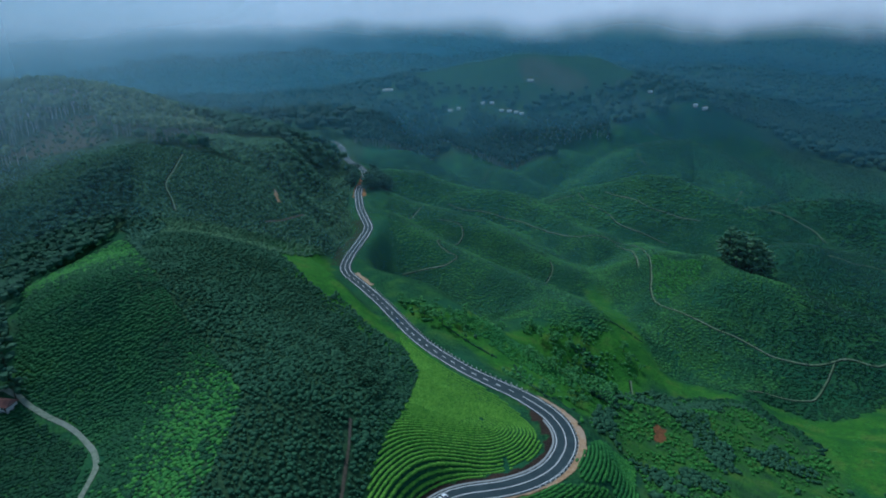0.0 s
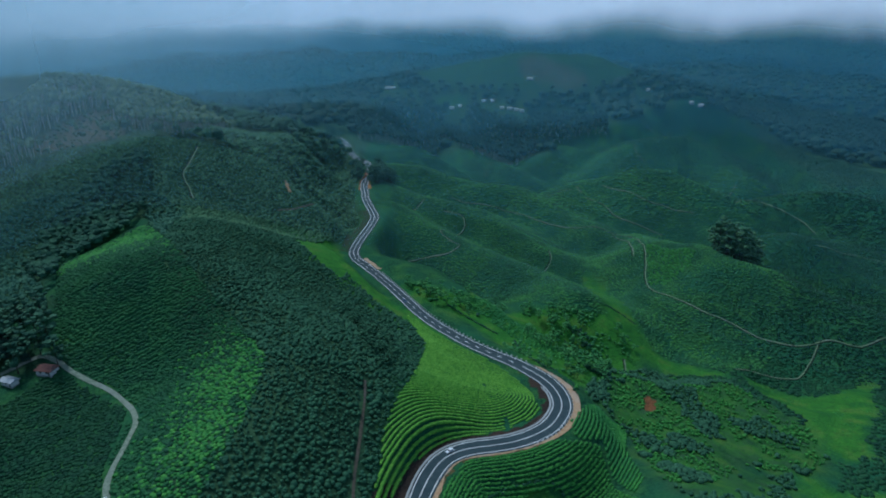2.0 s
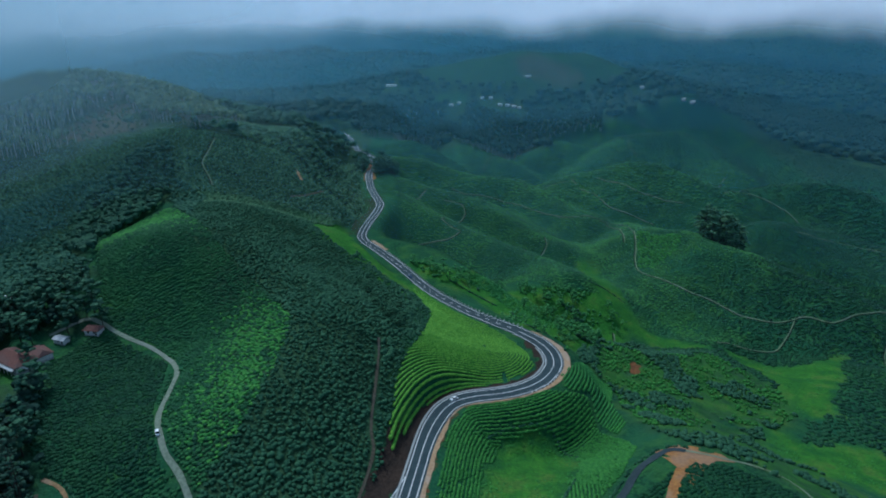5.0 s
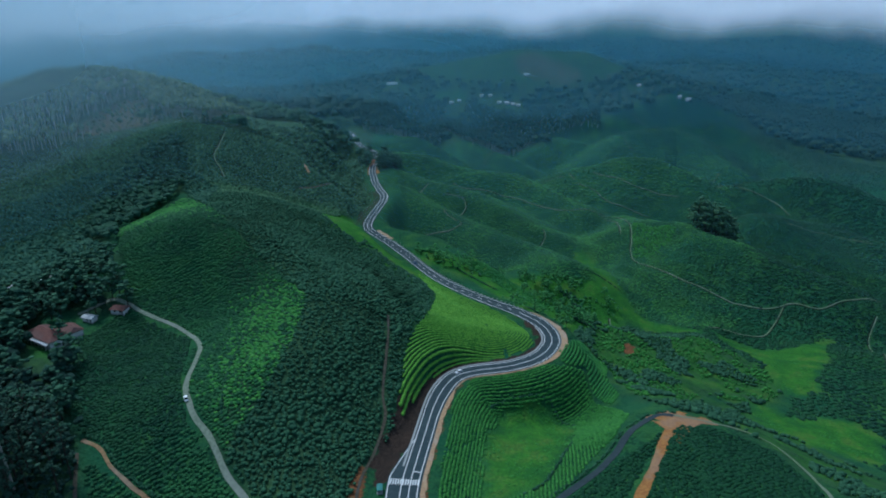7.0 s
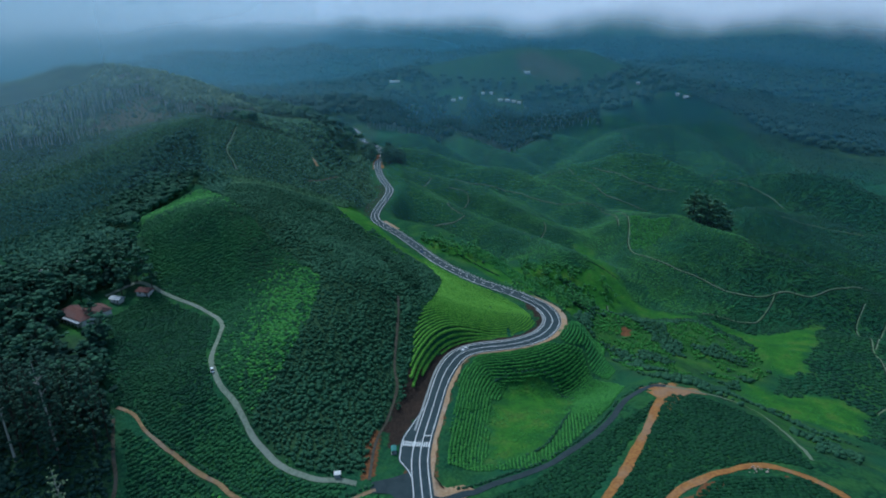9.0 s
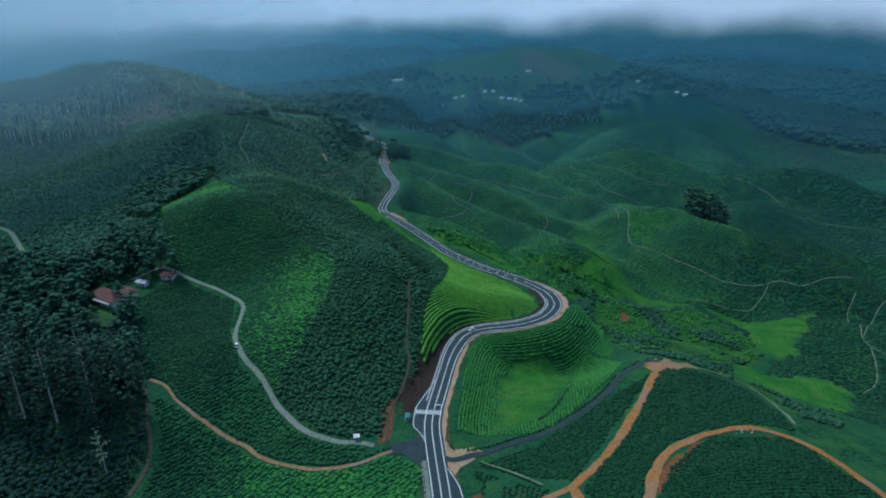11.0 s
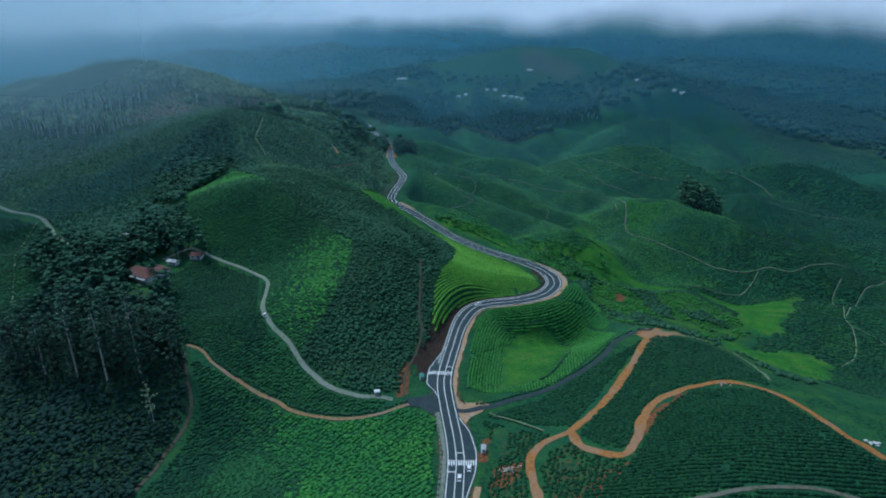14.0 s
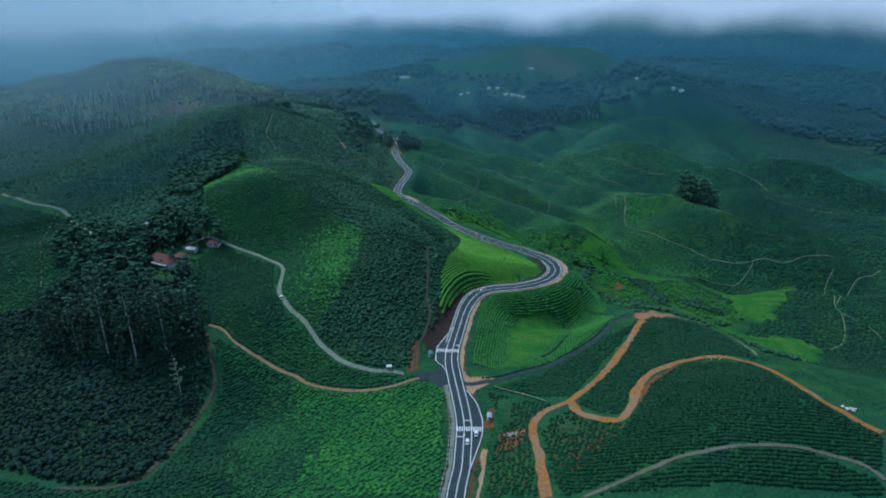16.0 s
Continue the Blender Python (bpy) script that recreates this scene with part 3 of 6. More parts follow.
RIDGE_WOOD = [(-101, 649), (-169, 565), (-251, 563), (-296, 570), (-344, 544), (-430, 500), (-600, 520), (-620, 800), (-420, 820), (-240, 726), (-144, 889), (-114, 784)]
OUTER_WOOD = [(-600, 430), (-420, 400), (-470, 410), (-900, 420), (-900, 1100), (-148, 943), (-105, 723), (-169, 565), (-600, 520)]
ROAD_END_TREES = [(-126, 817), (-104, 721), (-75, 707), (-72, 797), (-93, 771), (-117, 813)]
HOUSE_TREES = [(-295, 208), (-237, 197), (-224, 203), (-231, 213), (-244, 229), (-226, 242), (-202, 256), (-198, 270), (-237, 295), (-297, 281), (-330, 270)]
TEA_HILLS = [(-62, 720), (-60, 640), (-50, 570), (-20, 505), (40, 470), (100, 440), (150, 420), (215, 400), (300, 390), (420, 400), (450, 440), (450, 742), (-72, 742)]
FAR_HOUSES = [(18, 1339, 10, 4.5, 3.2), (35, 1348, 0, 3.8, 3.2), (86, 1366, 5, 3.8, 3.2), (105, 1366, 0, 3.8, 3.2), (123, 1338, 0, 4.5, 3.2), (139, 1335, -8, 5.2, 3.2), (152, 1330, -5, 4.5, 3.2), (163, 1325, 5, 3.8, 3.2), (461, 1184, 0, 3, 2.4000000000000004), (475, 1174, 8, 4.5, 2.4000000000000004), (452, 1423, 0, 3.8, 3.2), (841, 1373, 5, 6.0, 2.4000000000000004), (828, 1379, 0, 3.8, 3.2), (194, 1440, 0, 6.0, 2.4000000000000004), (-119, 1461, 0, 12.0, 3.2)]
SCRUB_EDGE = [(-71, 383), (-42, 343), (-14, 329), (-15, 248), (-26, 216), (-29, 176), (-33, 172), (-38, 202), (-36, 234), (-31, 286), (-72, 356)]
BRIGHT_TEA = [(-28, 350), (-7, 328), (12, 304), (30, 282), (41, 264), (45, 246), (41, 238), (30, 231), (17, 225), (3, 220), (-6, 214), (-13, 204), (-19, 191), (-23, 178), (-27, 164), (-30, 164), (-31, 176), (-30, 191), (-30, 207), (-26, 224), (-20, 244), (-15, 284), (-14, 303), (-22, 330)]
TIP_TREES = [(-66, 329), (-30, 288), (-27, 257), (-35, 247), (-51, 291)]
HOUSE_SPOTS = [(-224, 217), (-231, 220), (-217, 213), (-215, 224), (-212, 238), (-198, 246), (-264, 284), (-279, 278), (-223, 203), (-219, 196), (-214, 188)]
VALLEY_FLOOR_TEA = [(150, 420), (215, 400), (300, 390), (420, 400), (450, 440), (520, 430), (560, 300), (520, 180), (420, 110), (300, 90), (235, 150), (200, 230), (240, 300), (200, 340)]
RIGHT_TEA = [(450, 440), (520, 430), (640, 480), (700, 620), (640, 760), (560, 790), (450, 742)]
ROADSIDE_TREES = [(-92, 709), (-60, 708), (-66, 800), (-105, 788), (-121, 833), (-92, 734), (-90, 745)]



def grid_axis(*spans):
    """Coordinates from spans of (start, stop, step at start, step at stop)."""
    out = []
    for a, b, s0, s1 in spans:
        v, acc = a, []
        while v < b - 0.3 * s1:
            acc.append(v)
            v += s0 + (s1 - s0) * (v - a) / (b - a)
        out += acc
    return np.array(out + [spans[-1][1]])


def mesh_from(name, verts, faces, material=None, smooth=False):
    me = bpy.data.meshes.new(name)
    verts, faces = np.asarray(verts, np.float32), np.asarray(faces, np.int32)
    me.vertices.add(len(verts))
    me.vertices.foreach_set("co", verts.ravel())
    k = faces.shape[1]
    me.loops.add(faces.size)
    me.loops.foreach_set("vertex_index", faces.ravel())
    me.polygons.add(len(faces))
    me.polygons.foreach_set("loop_start", np.arange(0, faces.size, k, dtype=np.int32))
    me.polygons.foreach_set("use_smooth", np.full(len(faces), smooth))
    me.update(calc_edges=True)
    if material:
        me.materials.append(material)
    return me


def soften(v, times):
    """Blend a grid of values with its neighbours."""
    for _ in range(times):
        w = np.pad(v, 1, mode="edge")
        v = (w[:-2, 1:-1] + w[2:, 1:-1] + w[1:-1, :-2] + w[1:-1, 2:] + 2 * v) / 6
    return v


def build_ground():
    gx = grid_axis((-3600, -520, 160, 6), (-520, 430, 3.4, 3.4), (430, 900, 4, 10), (900, 3600, 10, 160))
    gy = grid_axis((-420, -60, 20, 2.4), (-60, 520, 3.4, 3.4), (520, 1150, 3.8, 8), (1150, 4700, 8, 90))
    X, Y = np.meshgrid(gx, gy)
    Z = height(X, Y)
    ny, nx = X.shape
    i = (np.arange(ny - 1)[:, None] * nx + np.arange(nx - 1)).ravel()
    me = mesh_from("ground", np.stack([X.ravel(), Y.ravel(), Z.ravel()], 1), np.stack([i, i + 1, i + nx + 1, i + nx], 1), M_GROUND, True)
    x, y = X.ravel(), Y.ravel()
    true_x, true_y = x, y
    x, y = x + 3.0 * lattice(x, y, 15, 31) + 1.5 * lattice(x, y, 6, 32), y + 3.0 * lattice(x, y, 15, 33) + 1.5 * lattice(x, y, 6, 34)
    forest = np.zeros(x.shape)
    for poly in WOODS:
        forest[inside(x, y, poly)] = 1
    forest = np.maximum(forest, is_far_wood(x, y))
    grass = np.zeros(x.shape)
    for poly in MEADOWS:
        grass[inside(x, y, poly)] = 1.4 if poly in (VALLEY_BUSH, GRASS_STRIP) else 0.6 if poly in (VALLEY_SCRUB, VALLEY_SCRUB_LOW) else 1
    grass, forest = soften(grass.reshape(ny, nx), 8).ravel(), soften(forest.reshape(ny, nx), 2).ravel()
    x, y = true_x, true_y
    d, idx = near_line(x, y, ROAD_LINE, 20)
    soil = (d < 8.5) * np.interp(ROAD_LINE[idx, 1], (262, 285), (0.5, 0.3))
    bank = inside(x, y, BARE_BANK) * 1.0
    ahead = np.gradient(ROAD_LINE, axis=0)[idx]
    side = ahead[:, 0] * (y - ROAD_LINE[idx, 1]) - ahead[:, 1] * (x - ROAD_LINE[idx, 0])
    bank = np.maximum(bank, ((side > 0) & (d < np.interp(ROAD_LINE[idx, 1], (150, 180, 205, 222, 258), (14, 11, 9.5, 8.6, 9.0))) & (ROAD_LINE[idx, 1] > 140) & (ROAD_LINE[idx, 1] < 276)) * 1.0)
    bank = np.maximum(bank, ((side > 0) & (d < 14) & (ROAD_LINE[idx, 1] > 468) & (ROAD_LINE[idx, 1] < 600)) * 0.5)
    for poly in BARE_PATCHES:
        soil = np.maximum(soil, inside(x, y, poly) * 0.75)
    for poly, bare in ((STUBBLE, 0.39), (TEA_R5, 0.42)):
        soil = np.maximum(soil, inside(x, y, poly) * bare)
    dry = np.maximum(inside(x, y, DRY_SLOPE) * 1.0, inside(x, y, RED_TOP) * 0.55)
    dry = soften(dry.reshape(ny, nx), 4).ravel()
    for name, values in (("dry", dry), ("bank", bank), ("forest", forest), ("grass", grass), ("soil", soil)):
        me.attributes.new(name, "FLOAT", "POINT").data.foreach_set("value", values.astype(np.float32))
    return tagged(new("ground", me), "rolling green plantation hills under low cloud", "ground", kind="structure")


def is_far_wood(x, y):
    """Where the far country is wooded, 0 or 1."""
    n = lattice(x, y, 240, 21) + 0.5 * lattice(x, y, 90, 22)
    wood = (n > -0.75) & (y > 1080)
    wood |= (x < -120) & (y > 720)
    bald = ((x - 200) / 260) ** 2 + ((y - 1540) / 130) ** 2 < 1
    wood |= (x > 560 + 60 * lattice(x, y, 120, 23)) & (y > 880)
    tea = (x > 200) & (x < 560) & (y > 900) & (y < 1200)
    return np.where(bald & (y < 1800), 0.62, ((wood & ~tea) | (y > 1800)).astype(float))


def part(name, me, parent=None, label=""):
    """Links a mesh as one object, under its thing where one is given."""
    ob = new(name, me)
    if parent:
        ob.parent = parent
    if label:
        tagged(ob, label)
    return ob


def offset_line(line, off):
    """A plan line moved sideways (plus is to the right of its way); off may vary along it."""
    d = np.gradient(line, axis=0)
    d /= np.maximum(np.hypot(d[:, 0], d[:, 1]), 1e-6)[:, None]
    return line + np.stack([d[:, 1], -d[:, 0]], 1) * (np.broadcast_to(off, len(line))[:, None])


def ribbon_mesh(name, line, left, right, level, material, cols=2, smooth=True):
    """A strip along a plan line between two side offsets; level(x, y, k) gives heights, k running over the columns."""
    rows = []
    for k in range(cols):
        w = k / (cols - 1)
        p = offset_line(line, np.broadcast_to(left, len(line)) * (1 - w) + np.broadcast_to(right, len(line)) * w)
        rows.append(np.column_stack([p, level(p[:, 0], p[:, 1], k)]))
    v = np.stack(rows, 1).reshape(-1, 3)
    n = len(line)
    i = (np.arange(n - 1)[:, None] * cols + np.arange(cols - 1)).ravel()
    return mesh_from(name, v, np.stack([i, i + 1, i + cols + 1, i + cols], 1), material, smooth)


def on_road(lift):
    def level(x, y, k):
        d, i = near_line(x, y, ROAD_LINE, 30)
        return road_level(ROAD_LINE[i, 1]) + lift
    return level


def on_ground(lift):
    return lambda x, y, k: height(x, y) + lift


RY = ROAD_LINE[:, 1]
ARC = np.r_[0, np.cumsum(np.hypot(*np.diff(ROAD_LINE, axis=0).T))]
WIDEN = 0.9 * ramp01(165, 200, RY) * (1 - ramp01(275, 310, RY))
BAY_LEFT = np.interp(RY, (98, 104, 110, 124, 152), (0, 1.5, 5.2, 5.6, 0))
BAY_RIGHT = np.interp(RY, (20, 42, 54, 68, 80), (0, 4.6, 5.4, 4.2, 0.5))
EDGE_L, EDGE_R = -(3.5 + WIDEN), 3.5 + WIDEN


def build_highway():
    me = ribbon_mesh("road", ROAD_LINE, EDGE_L - 0.75 - BAY_LEFT, EDGE_R + 0.75 + BAY_RIGHT, on_road(0.06), M_ASPHALT, 5)
    road = tagged(new("road", me), "winding two-lane asphalt highway with fresh white markings", "road", kind="structure")
    lw = 0.17
    part("edge_line", ribbon_mesh("edge_line", ROAD_LINE, EDGE_L - lw, EDGE_L + lw, on_road(0.10), M_PAINT), road)
    part("edge_line", ribbon_mesh("edge_line", ROAD_LINE, EDGE_R - lw, EDGE_R + lw, on_road(0.10), M_PAINT), road)
    solid = np.nonzero(RY < 286)[0]
    part("centre_line", ribbon_mesh("centre_line", ROAD_LINE[solid], -lw, lw, on_road(0.10), M_PAINT), road)
    far = np.nonzero((RY > 452))[0]
    part("centre_line", ribbon_mesh("centre_line", ROAD_LINE[far], -lw, lw, on_road(0.10), M_PAINT), road)
    start, end = ARC[solid[-1]] + 6, ARC[far[0]] - 4
    s = start
    while s < end:
        u = np.linspace(s, s + 3.2, 3)
        seg = np.stack([np.interp(u, ARC, ROAD_LINE[:, 0]), np.interp(u, ARC, ROAD_LINE[:, 1])], 1)
        part("lane_dash", ribbon_mesh("lane_dash", seg, -0.2, 0.2, on_road(0.10), M_PAINT), road)
        s += 8.4
    for lo, hi, side, bay in ((98, 152, -1, BAY_LEFT), (20, 80, 1, BAY_RIGHT)):
        k = np.nonzero((RY > lo) & (RY < hi))[0]
        off = side * (3.6 + bay[k])
        part("bay_line", ribbon_mesh("bay_line", ROAD_LINE[k], off - lw, off + lw, on_road(0.11), M_PAINT), road)
    for yc, a, b in ((120.6, -8.6, 3.3), (47.3, -3.3, 8.4)):
        k = int(np.argmin(np.abs(RY - yc)))
        o, d = ROAD_LINE[k], ROAD_LINE[k + 1] - ROAD_LINE[k - 1]
        d = d / np.hypot(*d)
        r = np.array([d[1], -d[0]])
        z = float(road_level(o[1])) + 0.115

        def bar(name, u0, u1, v0, v1):
            q = [(*(o + r * u + d * v), z) for u, v in ((u0, v0), (u1, v0), (u1, v1), (u0, v1))]
            part(name, mesh_from(name, q, [[0, 1, 2, 3]], M_PAINT), road)

        u = a
        while u < b:
            bar("crossing_stripe", u, u + 0.55, -1.7, 1.7)
            u += 1.05
        if yc > 100:
            bar("stop_line", 0.2, 3.3, 6.2, 6.7)
            bar("stop_line", -3.3, -0.2, -6.0, -5.5)
        else:
            bar("stop_line", 0.2, 3.3, 6.2, 6.7)
            bar("stop_line", -3.3, -0.2, -6.0, -5.5)
    return road


ground = build_ground()
highway = build_highway()


def build_way(name, points, half, material, label, category="road", lift=0.22, cols=4, kind="structure", ragged=0.0):
    line = spline(points, 1.6)
    w = half * (1 + ragged * lattice(line[:, 0] * 1.0, line[:, 1] * 1.0, 7, 31))
    w2 = half * (1 + ragged * lattice(line[:, 0] * 1.0, line[:, 1] * 1.0, 6, 32))
    me = ribbon_mesh(name, line, -w, w2, on_ground(lift), material, cols)
    return tagged(new(name, me), label, category, kind=kind)


build_way("lane", LANE[2:], 1.25, M_GRAVEL, "narrow pale gravel lane between tea fields", ragged=0.15)
build_way("lane", FAR_LANE, 1.7, M_GRAVEL, "narrow grey lane beyond the bungalow", ragged=0.15)
build_way("dirt_lane", CLAY_LANE, 0.85, M_BROWN, "narrow orange dirt lane along a tea field", ragged=0.3)
build_way("side_road", TAR_ROAD, 1.7, M_OLD_TAR, "old dark tar side road", ragged=0.12)
build_way("dirt_road", CLAY_ROAD, 2.0, M_CLAY, "bare orange laterite estate road", ragged=0.4)
build_way("dirt_road", CLAY_LOOP, 2.0, M_CLAY, "bare orange laterite road looping round a knoll", ragged=0.4)
build_way("ridge_path", RIDGE_PATH, 0.8, M_FOOTPATH, "grassy path along the ridge", ragged=0.3)
build_way("stone_track", STONE_TRACK, 0.9, M_STONY, "stone-edged estate track through tea", ragged=0.3)
build_way("foot_track", TRACK, 0.6, M_TRACK, "faint earth track through scrub", ragged=0.3)
build_way("foot_track", WOOD_TRACK, 0.8, M_TRACK, "faint track below the gum grove", ragged=0.3)
build_way("dirt_track", SCAR_A, 1.6, M_BROWN, "short scar of bare orange earth on the hillside", ragged=0.5)
build_way("dirt_track", SCAR_B, 0.8, M_TRACK, "worn earth track across the hillside", ragged=0.4)
for pts in FOOTPATHS + [LEFT_PATH]:
    walkway = build_way("footpath", pts, 0.45, M_FOOTPATH, "trodden footpath winding over the tea hills", "path", ragged=0.35)
    line = spline(pts, 2.0)
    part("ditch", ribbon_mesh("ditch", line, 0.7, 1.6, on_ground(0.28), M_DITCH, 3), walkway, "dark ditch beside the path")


def build_apron(name, outline, material, label, lift):
    """A flat paved or trodden corner where a lane meets the highway."""
    p = np.array(outline)
    mid = p.mean(0)
    rings = [mid + (p - mid) * s for s in (0.33, 0.66, 1.0)]
    v = np.vstack([mid[None]] + rings)
    n = len(p)
    f = [[0, 1 + i, 1 + (i + 1) % n] for i in range(n)]
    for r in range(2):
        o, q = 1 + r * n, 1 + (r + 1) * n
        for i in range(n):
            f += [[o + i, q + i, q + (i + 1) % n], [o + i, q + (i + 1) % n, o + (i + 1) % n]]
    me = mesh_from(name, np.column_stack([v, height(v[:, 0], v[:, 1]) + lift]), f, material, True)
    return tagged(new(name, me), label, "road", kind="structure")


build_apron("clay_apron", CLAY_FAN, M_CLAY, "spread of bare orange clay where the dirt road meets the ridge", 0.14)
build_apron("junction_apron", APRON_L, M_OLD_TAR, "worn tar where the gravel lane joins the highway", 0.17)
build_apron("junction_apron", APRON_R, M_VERGE, "dusty trodden corner where the side road joins", 0.17)


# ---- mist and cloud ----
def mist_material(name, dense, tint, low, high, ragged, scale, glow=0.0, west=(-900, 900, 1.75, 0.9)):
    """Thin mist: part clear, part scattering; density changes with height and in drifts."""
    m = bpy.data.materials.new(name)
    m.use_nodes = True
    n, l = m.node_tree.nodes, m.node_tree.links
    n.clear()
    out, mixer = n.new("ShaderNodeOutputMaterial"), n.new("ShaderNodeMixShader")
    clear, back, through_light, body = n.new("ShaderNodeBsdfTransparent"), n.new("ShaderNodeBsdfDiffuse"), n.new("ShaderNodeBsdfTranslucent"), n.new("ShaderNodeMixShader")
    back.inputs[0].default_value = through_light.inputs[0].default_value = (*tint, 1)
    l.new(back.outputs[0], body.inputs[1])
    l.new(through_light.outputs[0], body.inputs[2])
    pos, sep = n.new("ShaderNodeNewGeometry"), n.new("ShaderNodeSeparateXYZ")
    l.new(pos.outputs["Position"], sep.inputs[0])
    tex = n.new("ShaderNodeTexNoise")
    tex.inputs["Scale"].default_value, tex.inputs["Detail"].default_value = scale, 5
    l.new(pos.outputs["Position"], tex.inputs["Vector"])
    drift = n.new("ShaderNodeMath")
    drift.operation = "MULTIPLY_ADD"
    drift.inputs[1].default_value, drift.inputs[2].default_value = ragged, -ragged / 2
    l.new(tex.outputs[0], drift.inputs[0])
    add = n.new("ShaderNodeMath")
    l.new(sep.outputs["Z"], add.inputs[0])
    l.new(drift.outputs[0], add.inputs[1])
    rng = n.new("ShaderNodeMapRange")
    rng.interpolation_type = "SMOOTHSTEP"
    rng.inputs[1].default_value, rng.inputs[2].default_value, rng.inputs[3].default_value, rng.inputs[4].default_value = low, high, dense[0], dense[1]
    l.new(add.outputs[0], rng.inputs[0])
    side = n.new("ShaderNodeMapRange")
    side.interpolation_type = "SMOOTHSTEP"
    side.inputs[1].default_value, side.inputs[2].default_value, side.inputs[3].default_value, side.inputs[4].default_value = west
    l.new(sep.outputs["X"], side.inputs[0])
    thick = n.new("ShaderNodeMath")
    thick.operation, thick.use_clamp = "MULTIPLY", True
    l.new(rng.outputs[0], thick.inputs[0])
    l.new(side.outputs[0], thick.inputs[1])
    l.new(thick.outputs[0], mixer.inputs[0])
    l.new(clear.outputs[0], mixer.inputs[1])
    # glow: clouds emit part of their brightness besides scattering light
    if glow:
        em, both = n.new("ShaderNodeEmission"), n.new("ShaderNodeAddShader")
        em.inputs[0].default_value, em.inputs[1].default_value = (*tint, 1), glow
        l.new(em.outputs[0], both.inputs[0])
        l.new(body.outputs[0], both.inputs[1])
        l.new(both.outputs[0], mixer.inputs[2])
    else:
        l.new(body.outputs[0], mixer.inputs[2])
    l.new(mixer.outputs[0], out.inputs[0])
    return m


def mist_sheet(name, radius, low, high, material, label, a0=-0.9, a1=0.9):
    """A wide bowed see-through sheet that stands in for mist across the valley, centred on the near hills."""
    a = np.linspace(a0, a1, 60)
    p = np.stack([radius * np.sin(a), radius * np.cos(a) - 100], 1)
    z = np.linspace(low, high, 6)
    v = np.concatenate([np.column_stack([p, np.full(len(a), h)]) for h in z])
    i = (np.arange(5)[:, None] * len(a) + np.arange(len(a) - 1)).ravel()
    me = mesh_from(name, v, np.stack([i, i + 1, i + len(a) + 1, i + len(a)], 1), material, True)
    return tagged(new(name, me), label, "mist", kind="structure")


# Tinted see-through sheets stand in for distance haze, denser farther back.
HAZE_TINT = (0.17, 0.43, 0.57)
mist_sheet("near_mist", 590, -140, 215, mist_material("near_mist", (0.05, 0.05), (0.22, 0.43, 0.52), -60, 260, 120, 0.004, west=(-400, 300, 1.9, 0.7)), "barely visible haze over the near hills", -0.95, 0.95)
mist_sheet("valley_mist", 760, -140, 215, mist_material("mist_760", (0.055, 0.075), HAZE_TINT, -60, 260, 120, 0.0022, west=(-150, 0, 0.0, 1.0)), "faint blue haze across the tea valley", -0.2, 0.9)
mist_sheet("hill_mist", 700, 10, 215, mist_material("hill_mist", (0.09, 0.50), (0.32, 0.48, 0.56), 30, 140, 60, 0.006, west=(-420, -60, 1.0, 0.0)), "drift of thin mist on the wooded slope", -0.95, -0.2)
mist_sheet("cloud_bank", 1500, -20, 260, mist_material("cloud_bank", (0.0, 0.85), (0.50, 0.59, 0.68), 40, 235, 70, 0.004, 0.8, west=(-850, 60, 1.0, 0.0)), "pale cloud sinking over the far wooded hills", -0.95, 0.08)
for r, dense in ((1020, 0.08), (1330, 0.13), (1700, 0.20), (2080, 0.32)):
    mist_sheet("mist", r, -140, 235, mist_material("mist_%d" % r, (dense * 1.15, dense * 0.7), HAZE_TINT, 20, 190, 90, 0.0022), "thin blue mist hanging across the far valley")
mist_sheet("cloud_backdrop", 2180, 20, 330, mist_material("low_cloud", (0.0, 1.0), (0.62, 0.62, 0.68), 72, 176, 135, 0.0027, 1.15), "low grey cloud resting on the far hills")


# ---- plants ----
M_TEA = leaf_material("tea_leaf", (0.015, 0.058, 0.028), (0.031, 0.109, 0.038), 0.9, patch=(0.036, 0.123, 0.038))
M_TEA_BRIGHT = leaf_material("young_tea_leaf", (0.080, 0.225, 0.028), (0.172, 0.365, 0.044), 0.9)
M_TEA_FRESH = leaf_material("flushing_tea_leaf", (0.034, 0.140, 0.030), (0.078, 0.240, 0.040), 0.5, patch=(0.032, 0.125, 0.037))
M_TEA_FLUSH = leaf_material("new_tea_leaf", (0.037, 0.147, 0.033), (0.090, 0.259, 0.046), 0.5)
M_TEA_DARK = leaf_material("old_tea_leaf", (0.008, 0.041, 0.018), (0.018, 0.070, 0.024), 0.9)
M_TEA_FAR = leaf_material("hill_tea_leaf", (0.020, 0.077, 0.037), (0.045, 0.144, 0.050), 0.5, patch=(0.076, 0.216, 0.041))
# Darker tea copy: shade over left and outer fields is put into its colour.
M_TEA_SHADE = leaf_material("shade_toned_tea_leaf", (0.008, 0.037, 0.020), (0.018, 0.069, 0.031), 0.9, patch=(0.022, 0.076, 0.028))
M_TEA_MID = leaf_material("clipped_tea_leaf", (0.034, 0.130, 0.027), (0.072, 0.225, 0.038), 0.8)
M_SCRUB = leaf_material("scrub_leaf", (0.024, 0.073, 0.039), (0.048, 0.121, 0.058), 0.6)
M_WOOD_LEAF = leaf_material("forest_leaf", (0.018, 0.057, 0.037), (0.053, 0.124, 0.064), 0.35)
